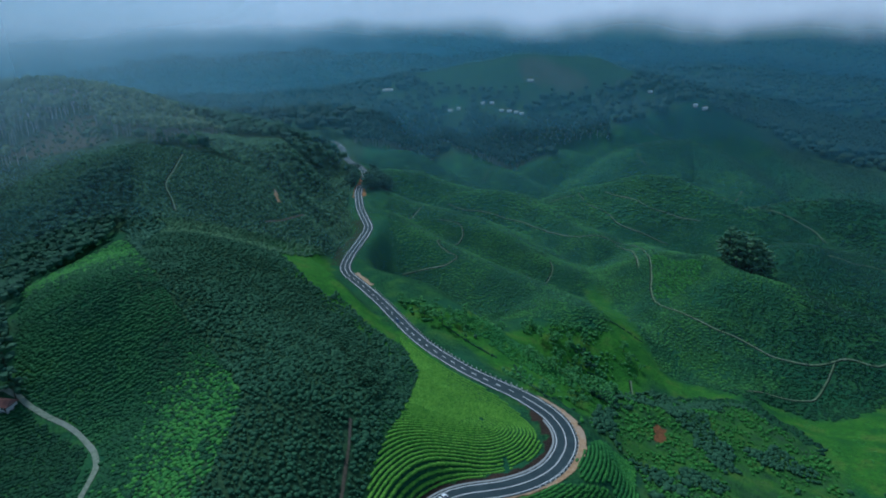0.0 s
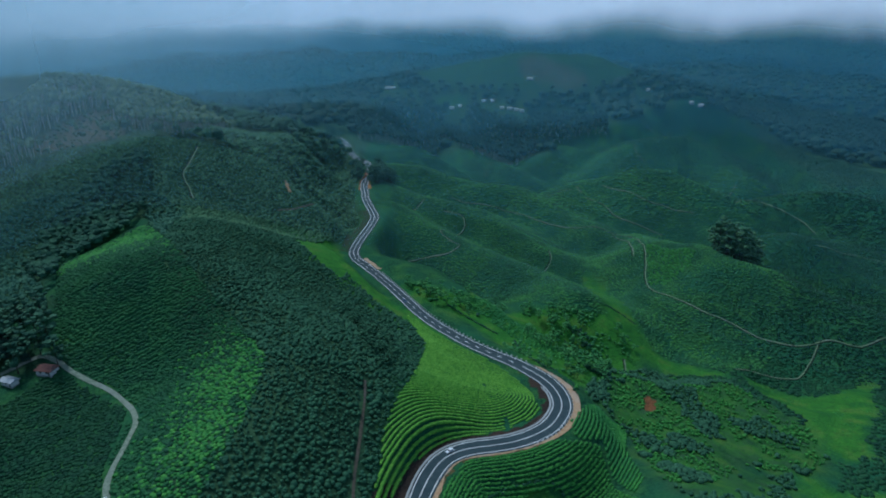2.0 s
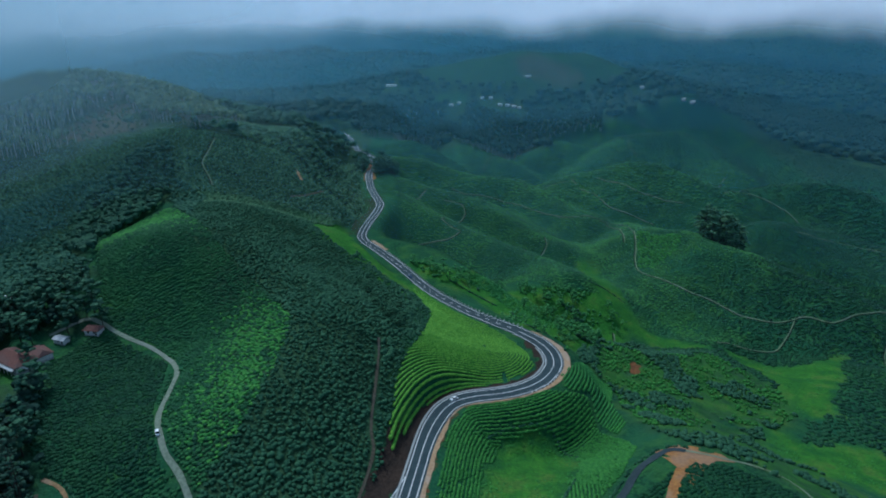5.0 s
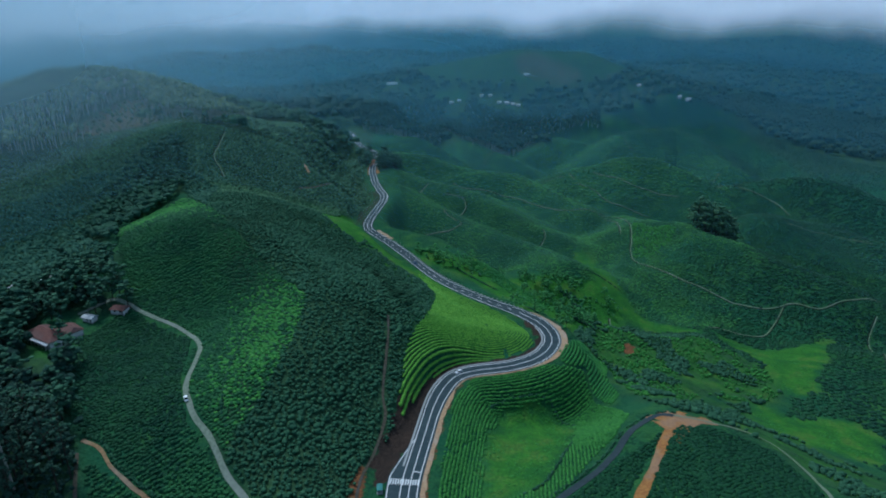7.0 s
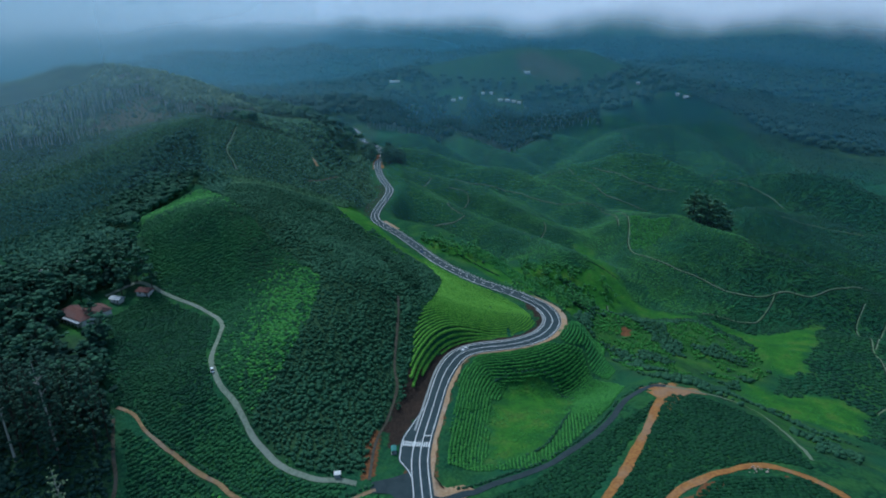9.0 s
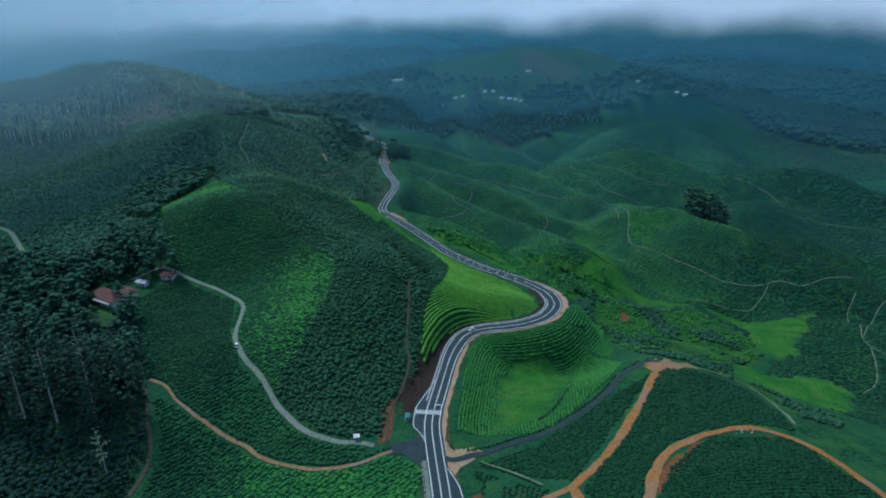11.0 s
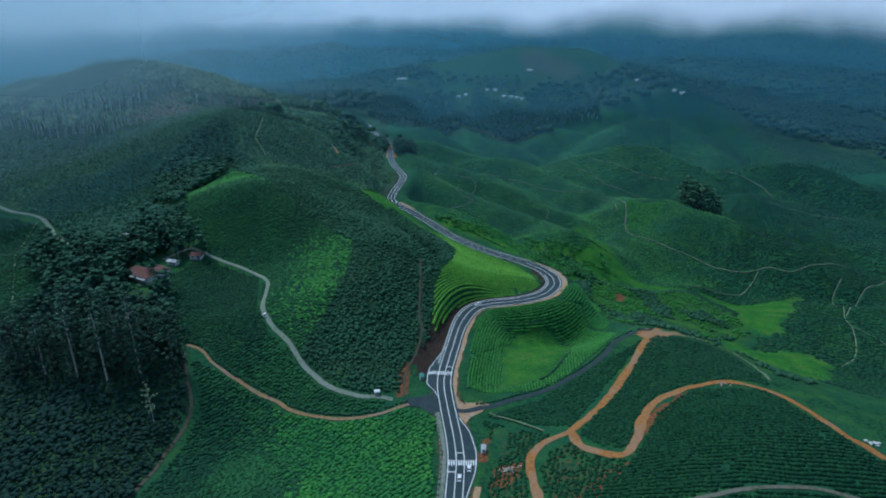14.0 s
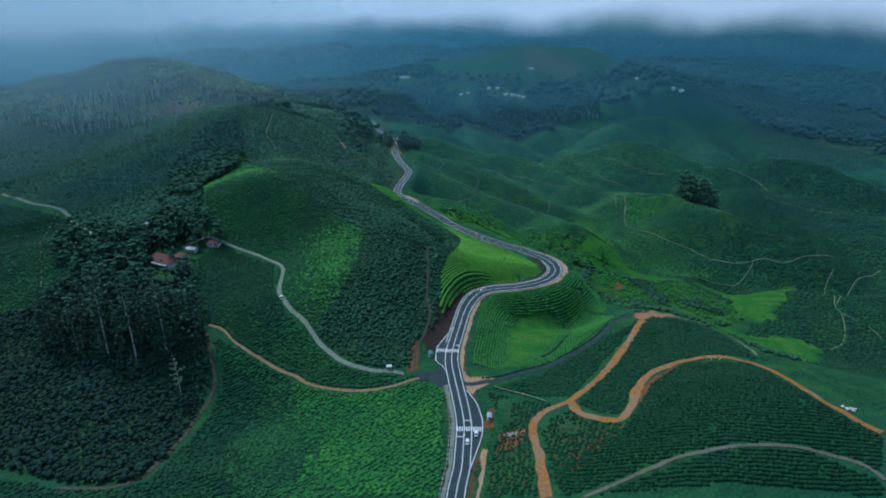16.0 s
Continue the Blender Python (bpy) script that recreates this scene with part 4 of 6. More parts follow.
# Left woods kept extra dark: their shade is put into the leaf colour.
M_GROVE_SHADE = leaf_material("grove_shade_leaf", (0.009, 0.029, 0.022), (0.019, 0.049, 0.034), 0.5)
M_GROVE_GUM = leaf_material("grove_gum_leaf", (0.018, 0.050, 0.034), (0.050, 0.098, 0.062), 0.5)
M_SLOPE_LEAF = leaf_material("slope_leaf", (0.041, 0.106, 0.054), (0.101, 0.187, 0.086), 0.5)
# Darker copy of the slope leaf; the slope's shade is in its colour.
M_SLOPE_SHADE = leaf_material("shaded_slope_leaf", (0.027, 0.083, 0.055), (0.070, 0.152, 0.085), 0.5)
# Pale gum foliage, raised further to carry sunlight on the ridge crowns.
M_GUM_LEAF = leaf_material("gum_leaf", (0.064, 0.122, 0.062), (0.215, 0.272, 0.140), 0.5)
M_VALLEY_LEAF = leaf_material("valley_tree_leaf", (0.034, 0.128, 0.043), (0.094, 0.246, 0.066), 0.5)
M_FAR_LEAF = leaf_material("far_forest_leaf", (0.014, 0.039, 0.028), (0.033, 0.069, 0.046), 0.06)
M_BARK = earth_material("bark", (0.055, 0.048, 0.038), (0.03, 0.026, 0.02), 2.0)
M_GUM_BARK = earth_material("pale_gum_bark", (0.50, 0.47, 0.40), (0.28, 0.26, 0.22), 0.8)


def ico(level, seed, rough=0.22, cut=None):
    """Vertices and triangles of a lumpy unit ball; cut drops the faces under that height."""
    bm = bmesh.new()
    bmesh.ops.create_icosphere(bm, subdivisions=level, radius=1)
    v = np.array([p.co[:] for p in bm.verts])
    f = np.array([[q.index for q in p.verts] for p in bm.faces])
    bm.free()
    g = np.random.default_rng(seed)
    v = v * (1 + rough * g.uniform(-1, 1, (len(v), 1)))
    if cut is not None:
        f = f[(v[f][:, :, 2].mean(1) > cut)]
        used = np.unique(f)
        back = np.zeros(len(v), int)
        back[used] = np.arange(len(used))
        v, f = v[used], back[f]
    return v, f


LUMPS = [ico(1, s) for s in range(8)]
BUSHES = [ico(1, 40 + s, 0.2, -0.35) for s in range(8)]
BALLS_LOW = [ico(1, 80 + s, 0.3, -0.5) for s in range(8)]


def many(shapes, centres, sizes, turns, seed=0):
    """Vertices and triangles of copies of shapes, each at its centre, with its sizes and turned about z."""
    g = np.random.default_rng(seed)
    pick = g.integers(0, len(shapes), len(centres))
    vs, fs, base = [], [], 0
    for s, (v, f) in enumerate(shapes):
        k = np.nonzero(pick == s)[0]
        if not len(k):
            continue
        p = v[None] * sizes[k][:, None, :]
        c, n = np.cos(turns[k])[:, None], np.sin(turns[k])[:, None]
        p = np.stack([p[..., 0] * c - p[..., 1] * n, p[..., 0] * n + p[..., 1] * c, p[..., 2]], -1) + centres[k][:, None, :]
        vs.append(p.reshape(-1, 3))
        fs.append((f[None] + (np.arange(len(k)) * len(v))[:, None, None] + base).reshape(-1, 3))
        base += len(k) * len(v)
    return np.vstack(vs), np.vstack(fs)


def clear_of_ways(x, y, extra=0.0):
    """True where no road or lane runs."""
    ok = near_line(x, y, ROAD_LINE, 20)[0] > 6.5 + extra
    d, i = near_line(x, y, ROAD_LINE, 20)
    ok &= d > 5.2 + extra + np.maximum(BAY_LEFT, BAY_RIGHT)[i]
    for pts, half in WAYS:
        ok &= near_line(x, y, pts, 10)[0] > half + extra
    return ok


WAYS = [(spline(LANE), 2.2), (spline(FAR_LANE), 2.6), (spline(CLAY_LANE), 1.8), (spline(TAR_ROAD), 2.8), (spline(CLAY_ROAD), 2.5),
        (spline(CLAY_LOOP), 2.5), (spline(RIDGE_PATH), 1.3), (spline(STONE_TRACK), 1.7), (spline(TRACK), 1.3)] + [(spline(p), 1.5) for p in FOOTPATHS] + [(spline(SCAR_A), 2.6), (spline(SCAR_B), 2.2)]


def in_field(x, y, poly, holes=()):
    ok = inside(x, y, poly)
    wx, wy = x + 4.0 * lattice(x, y, 15, 31) + 2.5 * lattice(x, y, 6, 32), y + 4.0 * lattice(x, y, 15, 33) + 2.5 * lattice(x, y, 6, 34)
    for h in holes:
        ok &= ~inside(wx, wy, h)
    return ok & clear_of_ways(x, y)


def row_points(poly, turn, gap, step, seed, bend=0.0, loose=0.17):
    """Points of straight or gently bowed planting rows inside a plan outline."""
    p = np.array(poly, float)
    mid = p.mean(0)
    r = np.hypot(*(p - mid).T).max() + 5
    u, v = np.meshgrid(np.arange(-r, r, step), np.arange(-r, r, gap))
    g = np.random.default_rng(seed)
    u = u + g.normal(0, step * 0.32, u.shape)
    v = v + g.normal(0, gap * loose, v.shape) + bend * u * u + 1.4 * lattice(u, v, 24, seed) + 0.5 * lattice(u, v, 7, seed + 1)
    c, s = math.cos(radians(turn)), math.sin(radians(turn))
    return (mid[0] + u * c - v * s).ravel(), (mid[1] + u * s + v * c).ravel()


def contour_points(poly, first, last, gap, step, seed, loose=0.12):
    """Points of rows that run beside the highway at growing distances."""
    g = np.random.default_rng(seed)
    xs, ys = [], []
    for d in np.arange(first, last, gap):
        line = offset_line(ROAD_LINE, -d)
        s = np.r_[0, np.cumsum(np.hypot(*np.diff(line, axis=0).T))]
        u = np.arange(0, s[-1], step) + g.uniform(-0.2, 0.2)
        x, y = np.interp(u, s, line[:, 0]), np.interp(u, s, line[:, 1])
        true = near_line(x, y, ROAD_LINE, abs(d) + 5)[0]
        ok = np.abs(true - abs(d)) < 0.45
        x, y = x + g.normal(0, loose, len(x)), y + g.normal(0, loose, len(x))
        xs.append(x[ok]), ys.append(y[ok])
    return np.concatenate(xs), np.concatenate(ys)


def tea_field(points, poly, material, label, size, seed, holes=(), thin=0.02, dead=0.0, keep=None, flat=0.48, vary=0.3, banked=0.0):
    """One field of clipped tea bushes, as stuff."""
    x, y = points
    g = np.random.default_rng(seed)
    ok = in_field(x, y, poly, holes) & (g.random(len(x)) > thin) & (lattice(x, y, 9, seed + 5) > -0.92 + dead)
    if keep is not None:
        ok &= keep(x, y)
    x, y = x[ok], y[ok]
    n = len(x)
    s = size * g.uniform(1 - vary, 1 + vary, n)
    sizes = np.stack([s * 1.0, s * 1.0, flat * s * g.uniform(0.75, 1.0, n) * (1 + 0.25 * lattice(x, y, 5, seed))], 1)
    if banked:
        steep = np.minimum(np.hypot(height(x + 1, y) - height(x - 1, y), height(x, y + 1) - height(x, y - 1)) / 2, 1.2)
        sizes *= np.stack([1 + 0.5 * steep**2, 1 + 0.5 * steep**2, 1 + banked * steep], 1)
    z = height(x, y) + 0.2 + sizes[:, 2] * 0.2
    v, f = many(BUSHES, np.stack([x, y, z], 1), sizes, g.uniform(0, 6.28, n), seed)
    return tagged(new("tea_bushes", mesh_from("tea_bushes", v, f, material, True)), label, "tea bushes", kind="stuff")


def above_cut(x, y):
    """True beyond the bare bank cut above the highway."""
    d, i = near_line(x, y, ROAD_LINE, 30)
    return d > np.interp(ROAD_LINE[i, 1], (150, 180, 205, 222, 240, 258), (14.0, 10.4, 8.8, 7.6, 7.0, 6.2))


tea_field(contour_points(BRIGHT_TEA, 5.6, 75, 1.7, 0.6, 1, 0.05), BRIGHT_TEA, M_TEA_BRIGHT, "bright young tea in curved clipped rows above the road cut", 0.6, 1, flat=0.7, keep=above_cut, vary=0.14, banked=0.8)


def flushing(x, y):
    """True in the plot of new growth and on the crest, whose light is put into the colour; with a scattered edge."""
    wx, wy = x + 26 * lattice(x, y, 0.9, 66) + 3 * lattice(x, y, 12, 67), y + 12 * lattice(x, y, 0.9, 68) + 3 * lattice(x, y, 12, 69)
    return inside(wx, wy, HILL_FRESH) | inside(wx, wy, HILL_CREST)


tea_field(row_points(HILL_TEA, 38, 2.0, 1.3, 2), HILL_TEA, M_TEA, "dense green tea bushes over a rounded hill", 1.08, 2, keep=lambda x, y: ~flushing(x, y))
tea_field(row_points(HILL_TEA, 38, 2.0, 1.3, 2), HILL_TEA, M_TEA_FLUSH, "fresh bright green tea on a hillside plot, and a crest coloured as lit", 1.08, 3, keep=flushing)
def sunny_side(x, y):
    """How far up the lighter side of the low field a place lies, in metres."""
    return x + 0.25 * (y - 60) + 10 * lattice(x, y, 30, 61) + 11 * lattice(x, y, 0.9, 62)


def lighter_end(x, y):
    """True towards the highway end of the middle field."""
    return x - 0.3 * (y - 136) + 14 * lattice(x, y, 0.9, 63) > -124


# Leaf colours step darker away from the highway, imitating shade on the field.
tea_field(row_points(LOW_TEA, 40, 2.15, 1.3, 4), LOW_TEA, M_TEA_FRESH, "clipped flushing tea in slanting rows beside the highway", 1.08, 4, keep=lambda x, y: sunny_side(x, y) > -100)
tea_field(row_points(LOW_TEA, 40, 2.15, 1.3, 4), LOW_TEA, M_TEA, "green tea in slanting rows on the slope", 1.08, 24, keep=lambda x, y: (sunny_side(x, y) <= -100) & (sunny_side(x, y) > -124))
tea_field(row_points(LOW_TEA, 40, 2.15, 1.3, 4), LOW_TEA, M_TEA_SHADE, "shade-toned tea in slanting rows on the slope", 1.08, 17, keep=lambda x, y: sunny_side(x, y) <= -124)
tea_field(row_points(LOW_DARK, 40, 2.3, 1.4, 18), LOW_DARK, M_TEA_SHADE, "shade-toned tea below the woodland track", 1.15, 18)
tea_field(row_points(VALLEY_TEA, -40, 2.2, 1.3, 19), VALLEY_TEA, M_TEA_FRESH, "small bright tea plot on the valley side", 1.0, 19, (), 0.06, 0.2)
tea_field(row_points(VALLEY_FLOOR_TEA, 15, 3.6, 3.1, 21), VALLEY_FLOOR_TEA, M_TEA_SHADE, "dark tea across the valley floor", 1.8, 21, (VALLEY_GRASS, GRASS_RUN, VALLEY_SCRUB, VALLEY_SCRUB_LOW, VALLEY_BUSH, TEA_R3, TEA_R2, VALLEY_GRASS_LOW), flat=0.22)
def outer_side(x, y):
    """True towards the mouth of the valley, where shade is put in by darker tea."""
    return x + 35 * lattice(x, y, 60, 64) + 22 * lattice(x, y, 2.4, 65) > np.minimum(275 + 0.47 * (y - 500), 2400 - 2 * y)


VALLEY_GAPS = (FAR_BELT, CREST_TEA, VALLEY_SCRUB, VALLEY_GRASS, VALLEY_BUSH, GRASS_RUN, DARK_GROVE)
for name, poly, gap, step, size, holes in (("rolling hills across the valley", TEA_HILLS, 2.8, 2.3, 1.35, VALLEY_GAPS), ("far side of the valley", FAR_TEA, 5.6, 4.8, 2.6, (FAR_BELT,))):
    rows = row_points(poly, 24, gap, step, 12, loose=0.3)
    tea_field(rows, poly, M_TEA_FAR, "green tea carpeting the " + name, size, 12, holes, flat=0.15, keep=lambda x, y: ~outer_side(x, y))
    # Dimness at the valley mouth comes from the darker leaf colour.
    tea_field(rows, poly, M_TEA_SHADE, "shade-toned tea carpeting the " + name, size, 13, holes, flat=0.14, keep=outer_side)
# Light on the crest is painted here with a brighter tea colour.
tea_field(row_points(CREST_TEA, 24, 2.8, 2.2, 25, loose=0.2), CREST_TEA, M_TEA_MID, "brighter tea on a hill crest, coloured as if lit", 1.5, 25, flat=0.5)
tea_field(row_points(RIGHT_TEA, 20, 4.2, 3.4, 23, loose=0.3), RIGHT_TEA, M_TEA_SHADE, "shade-toned tea over the outer hills of the valley", 2.2, 23, flat=0.2)
# Away from the highway the tea takes the darker copy, shade as colour.
tea_field(row_points(MID_TEA, 30, 2.0, 1.3, 5), MID_TEA, M_TEA_SHADE, "dark tea bushes between the gravel lane and the dirt lane", 1.05, 5, keep=lambda x, y: ~lighter_end(x, y))
tea_field(row_points(MID_TEA, 30, 2.0, 1.3, 5), MID_TEA, M_TEA, "green tea bushes along the gravel lane", 1.05, 22, keep=lambda x, y: lighter_end(x, y))
tea_field(contour_points(CUP_TEA, -96, -7.0, 1.6, 0.7, 6, 0.15), CUP_TEA, M_TEA_MID, "tea in curved rows below the highway bend", 0.68, 6, (CUP_GRASS,), 0.05, flat=0.36, vary=0.25, banked=0.8)
tea_field(row_points(TEA_R1, 30, 1.9, 1.2, 7), TEA_R1, M_TEA_DARK, "dark tea beside the old tar road", 1.1, 7, flat=0.28)
tea_field(row_points(TEA_R2, 25, 1.9, 1.2, 8), TEA_R2, M_TEA_DARK, "dark tea on the knoll between dirt roads", 1.1, 8, flat=0.26)
tea_field(row_points(TEA_R3, -6, 2.0, 1.0, 9, 0.001, 0.06), TEA_R3, M_TEA_DARK, "tea in long level rows over a knoll", 1.0, 9, flat=0.45)
tea_field(row_points(TEA_R4, -4, 2.0, 1.0, 10, 0.001, 0.06), TEA_R4, M_TEA_DARK, "tea in level rows below the stone track", 1.0, 10, flat=0.45)
tea_field(row_points(STUBBLE, 78, 2.2, 1.1, 11), STUBBLE, M_TEA_DARK, "sparse young tea rows on bare earth beside the highway", 0.7, 11, (), 0.1, 0.25)
tea_field(row_points(TEA_R5, 70, 2.3, 1.2, 15), TEA_R5, M_TEA_DARK, "thin tea rows on orange earth inside the dirt road", 0.8, 15, (), 0.12, 0.15)
tea_field(row_points(LEFT_TEA, 60, 2.8, 2.0, 16), LEFT_TEA, M_TEA_SHADE, "tea field beyond the gum grove, in a shade-dark tone", 1.2, 16)
tea_field(contour_points(BEND_TEA, -70, -6.5, 1.8, 0.7, 13, 0.08), BEND_TEA, M_TEA_FRESH, "bright tea rows on the slope outside the bend", 0.7, 13, flat=0.5, vary=0.2, banked=0.8)


def clump_stuff(name, poly, spacing, radius, lift, flat, material, label, category, seed, lumps=3, shapes=LUMPS, keep=None, holes=(), extra=0.5, spread=0.62, bark=None):
    """Scattered shrubs or treetops as one stuff object: lift is the crown's middle height and flat its height, in radii."""
    p = np.array(poly, float)
    g = np.random.default_rng(seed)
    lo, hi = p.min(0), p.max(0)
    x, y = np.meshgrid(np.arange(lo[0], hi[0], spacing), np.arange(lo[1], hi[1], spacing))
    x, y = x.ravel() + g.uniform(-0.5, 0.5, x.size) * spacing, y.ravel() + g.uniform(-0.5, 0.5, y.size) * spacing
    ok = inside(x, y, poly)
    for h in holes:
        ok &= ~inside(x, y, h)
    if keep is not None:
        ok &= keep(x, y)
    x, y = x[ok], y[ok]
    ok = clear_of_ways(x, y, extra)
    x, y = x[ok], y[ok]
    n = len(x)
    r = radius * g.uniform(0.6, 1.35, n) * (1 + 0.3 * lattice(x, y, spacing * 6, seed))
    top = lift * radius * g.uniform(0.8, 1.2, n) * (1 + 0.2 * lattice(x, y, spacing * 5, seed + 1))
    z = height(x, y)
    cs, ss = [], []
    for k in range(lumps):
        a, q = g.uniform(0, 6.28, n), r * (0.0 if k == 0 else spread)
        s = r * (0.9 if k == 0 else 0.6) * g.uniform(0.8, 1.15, n)
        cs.append(np.stack([x + q * np.cos(a), y + q * np.sin(a), z + top + (0 if k == 0 else 1) * r * flat * g.uniform(-0.6, 0.55, n)], 1))
        ss.append(np.stack([s, s, s * flat * (1.0 if k == 0 else 0.9)], 1))
    c, s = np.vstack(cs), np.vstack(ss)
    v, f = many(shapes, c, s, g.uniform(0, 6.28, len(c)), seed)
    me = mesh_from(name, v, f, material, name != "forest")
    ob = tagged(new(name, me), label, category, kind="stuff")
    if bark:
        post = (np.array([(math.cos(t), math.sin(t), h) for h in (0, 1) for t in (0, 2.1, 4.2)]), np.array([[0, 1, 4], [0, 4, 3], [1, 2, 5], [1, 5, 4], [2, 0, 3], [2, 3, 5]]))
        v, f = many([post], np.stack([x, y, z - 0.3], 1), np.stack([np.full(n, 0.28), np.full(n, 0.28), top], 1), g.uniform(0, 6, n), seed)
        tagged(part("trunks", mesh_from("trunks", v, f, bark), ob), kind="stuff")
    return ob


clump_stuff("scrub", SCRUB, 1.95, 1.12, 0.6, 0.8, M_SCRUB, "dark dense scrub covering the slope above the road", "scrub", 21, 2, holes=(HILL_TEA,))
clump_stuff("scrub", SCRUB_EDGE, 1.8, 1.05, 0.6, 0.8, M_SCRUB, "dark scrub growing up to the edge of the young tea", "scrub", 45, 2, holes=(BRIGHT_TEA, SCRUB))
clump_stuff("scrub", SLOPE_SCRUB, 2.4, 1.25, 0.7, 0.9, M_SLOPE_LEAF, "low bushes and saplings on a cleared hillside", "scrub", 22, 1, holes=(DRY_SLOPE, DENSE_WOOD, HILL_TEA, SCRUB), shapes=BALLS_LOW)
clump_stuff("scrub", DRY_SLOPE, 5.5, 1.5, 0.7, 0.85, M_SLOPE_LEAF, "sparse bushes on a dry bare slope", "scrub", 36, 2)
clump_stuff("scrub", LEFT_SLOPE, 2.9, 1.5, 0.8, 0.9, M_SLOPE_SHADE, "dark shrubs and saplings on the shaded slope", "scrub", 40, 1, holes=(DENSE_WOOD, HILL_TEA), shapes=BALLS_LOW)
clump_stuff("forest", DENSE_WOOD, 4.4, 2.5, 2.6, 0.95, M_WOOD_LEAF, "dense dark broadleaf forest on the hill", "forest", 23, 5, holes=(HILL_TEA,))
clump_stuff("forest", RIDGE_WOOD, 5.7, 2.8, 4.4, 1.25, M_GUM_LEAF, "tall eucalyptus plantation along the ridge", "forest", 24, 3, shapes=BUSHES, bark=M_GUM_BARK, holes=(DRY_SLOPE,), keep=lambda x, y: x + 25 * lattice(x, y, 40, 91) < -245)
clump_stuff("forest", RIDGE_WOOD, 4.6, 2.3, 1.5, 1.0, M_SLOPE_LEAF, "young mixed trees along the falling ridge", "forest", 38, 2, shapes=BUSHES, holes=(DRY_SLOPE,), keep=lambda x, y: x + 25 * lattice(x, y, 40, 91) >= -245)
clump_stuff("forest", OUTER_WOOD, 10.5, 6.0, 1.6, 1.0, M_WOOD_LEAF, "forest on the outer hills", "forest", 25, 2, shapes=BUSHES, holes=(RIDGE_WOOD, SLOPE_SCRUB, DENSE_WOOD))
clump_stuff("undergrowth", GROVE, 2.3, 1.32, 1.3, 0.8, M_GROVE_SHADE, "dark shrubs and small trees under the tall gums", "undergrowth", 26, 2)
clump_stuff("scrub", VALLEY_SCRUB, 2.3, 1.45, 0.7, 0.8, M_SCRUB, "dark bushes and ferns in the valley bottom", "scrub", 27, 2,
            keep=lambda x, y: lattice(x, y, 22, 51) + 0.5 * lattice(x, y, 9, 52) > 0.3, holes=(B5, SCRUB_GLADE))
clump_stuff("scrub", VALLEY_SCRUB, 2.7, 1.05, 0.6, 0.75, M_TEA_MID, "light green shrubs among the dark bushes", "scrub", 39, 2,
            keep=lambda x, y: (lattice(x, y, 22, 51) + 0.5 * lattice(x, y, 9, 52) < 0.45) & (lattice(x, y, 6, 57) > -0.3), holes=(B5, SCRUB_GLADE))
clump_stuff("forest", HOUSE_WOOD, 4.6, 2.6, 2.5, 1.0, M_GROVE_SHADE, "dark trees crowding round the houses", "forest", 32, 5, extra=1.5,
            keep=lambda x, y: np.min([np.hypot(x - hx, y - hy) for hx, hy in HOUSE_SPOTS], axis=0) > 9)
clump_stuff("scrub", VALLEY_BUSH, 3.1, 1.7, 0.75, 0.85, M_SCRUB, "dark bushes and ferns on the valley side", "scrub", 33, 2, holes=(VALLEY_TEA, B5),
            keep=lambda x, y: lattice(x, y, 26, 53) + 0.6 * lattice(x, y, 9, 54) > 0.85)
clump_stuff("scrub", VALLEY_BUSH, 3.4, 1.4, 0.7, 0.8, M_VALLEY_LEAF, "light green saplings on the valley side", "scrub", 34, 2, holes=(VALLEY_TEA, B5),
            keep=lambda x, y: lattice(x, y, 19, 55) + 0.6 * lattice(x, y, 8, 56) > 0.5)
clump_stuff("forest", RIGHT_WOOD, 7.5, 3.9, 0.9, 1.0, M_FAR_LEAF, "dark forest on the far valley side", "forest", 35, 2, shapes=BUSHES)
clump_stuff("scrub", VALLEY_SCRUB_LOW, 2.7, 1.35, 0.6, 0.8, M_SCRUB, "bushes along the stream below the knoll", "scrub", 31, 2, keep=lambda x, y: lattice(x, y, 18, 58) + 0.6 * lattice(x, y, 7, 59) > -0.1)
clump_stuff("forest", FAR_BELT, 7.0, 3.7, 4.2, 1.3, M_FAR_LEAF, "belt of tall trees across the valley head", "forest", 28, 2, shapes=BUSHES, bark=M_GUM_BARK,
            keep=lambda x, y: ~np.any([(np.abs(x - h[0] * (y + 80) / (h[1] + 80)) < 12) & (y > h[1] - 70) & (y < h[1] + 9) for h in FAR_HOUSES], axis=0))
clump_stuff("forest", [(-1500, 1060), (560, 1060), (540, 880), (1300, 880), (2000, 2300), (-1900, 2300)], 20.5, 10.0, 0.7, 0.85, M_FAR_LEAF, "wooded hills fading into the mist", "forest", 29, 1, shapes=BUSHES,
            keep=lambda x, y: (is_far_wood(x, y) > 0.65) & ~np.any([(np.abs(x - h[0] * (y + 80) / (h[1] + 80)) < 15) & (y > h[1] - 85) & (y < h[1] + 9) for h in FAR_HOUSES], axis=0), holes=(FAR_BELT, OUTER_WOOD, FAR_TEA, RIGHT_WOOD))


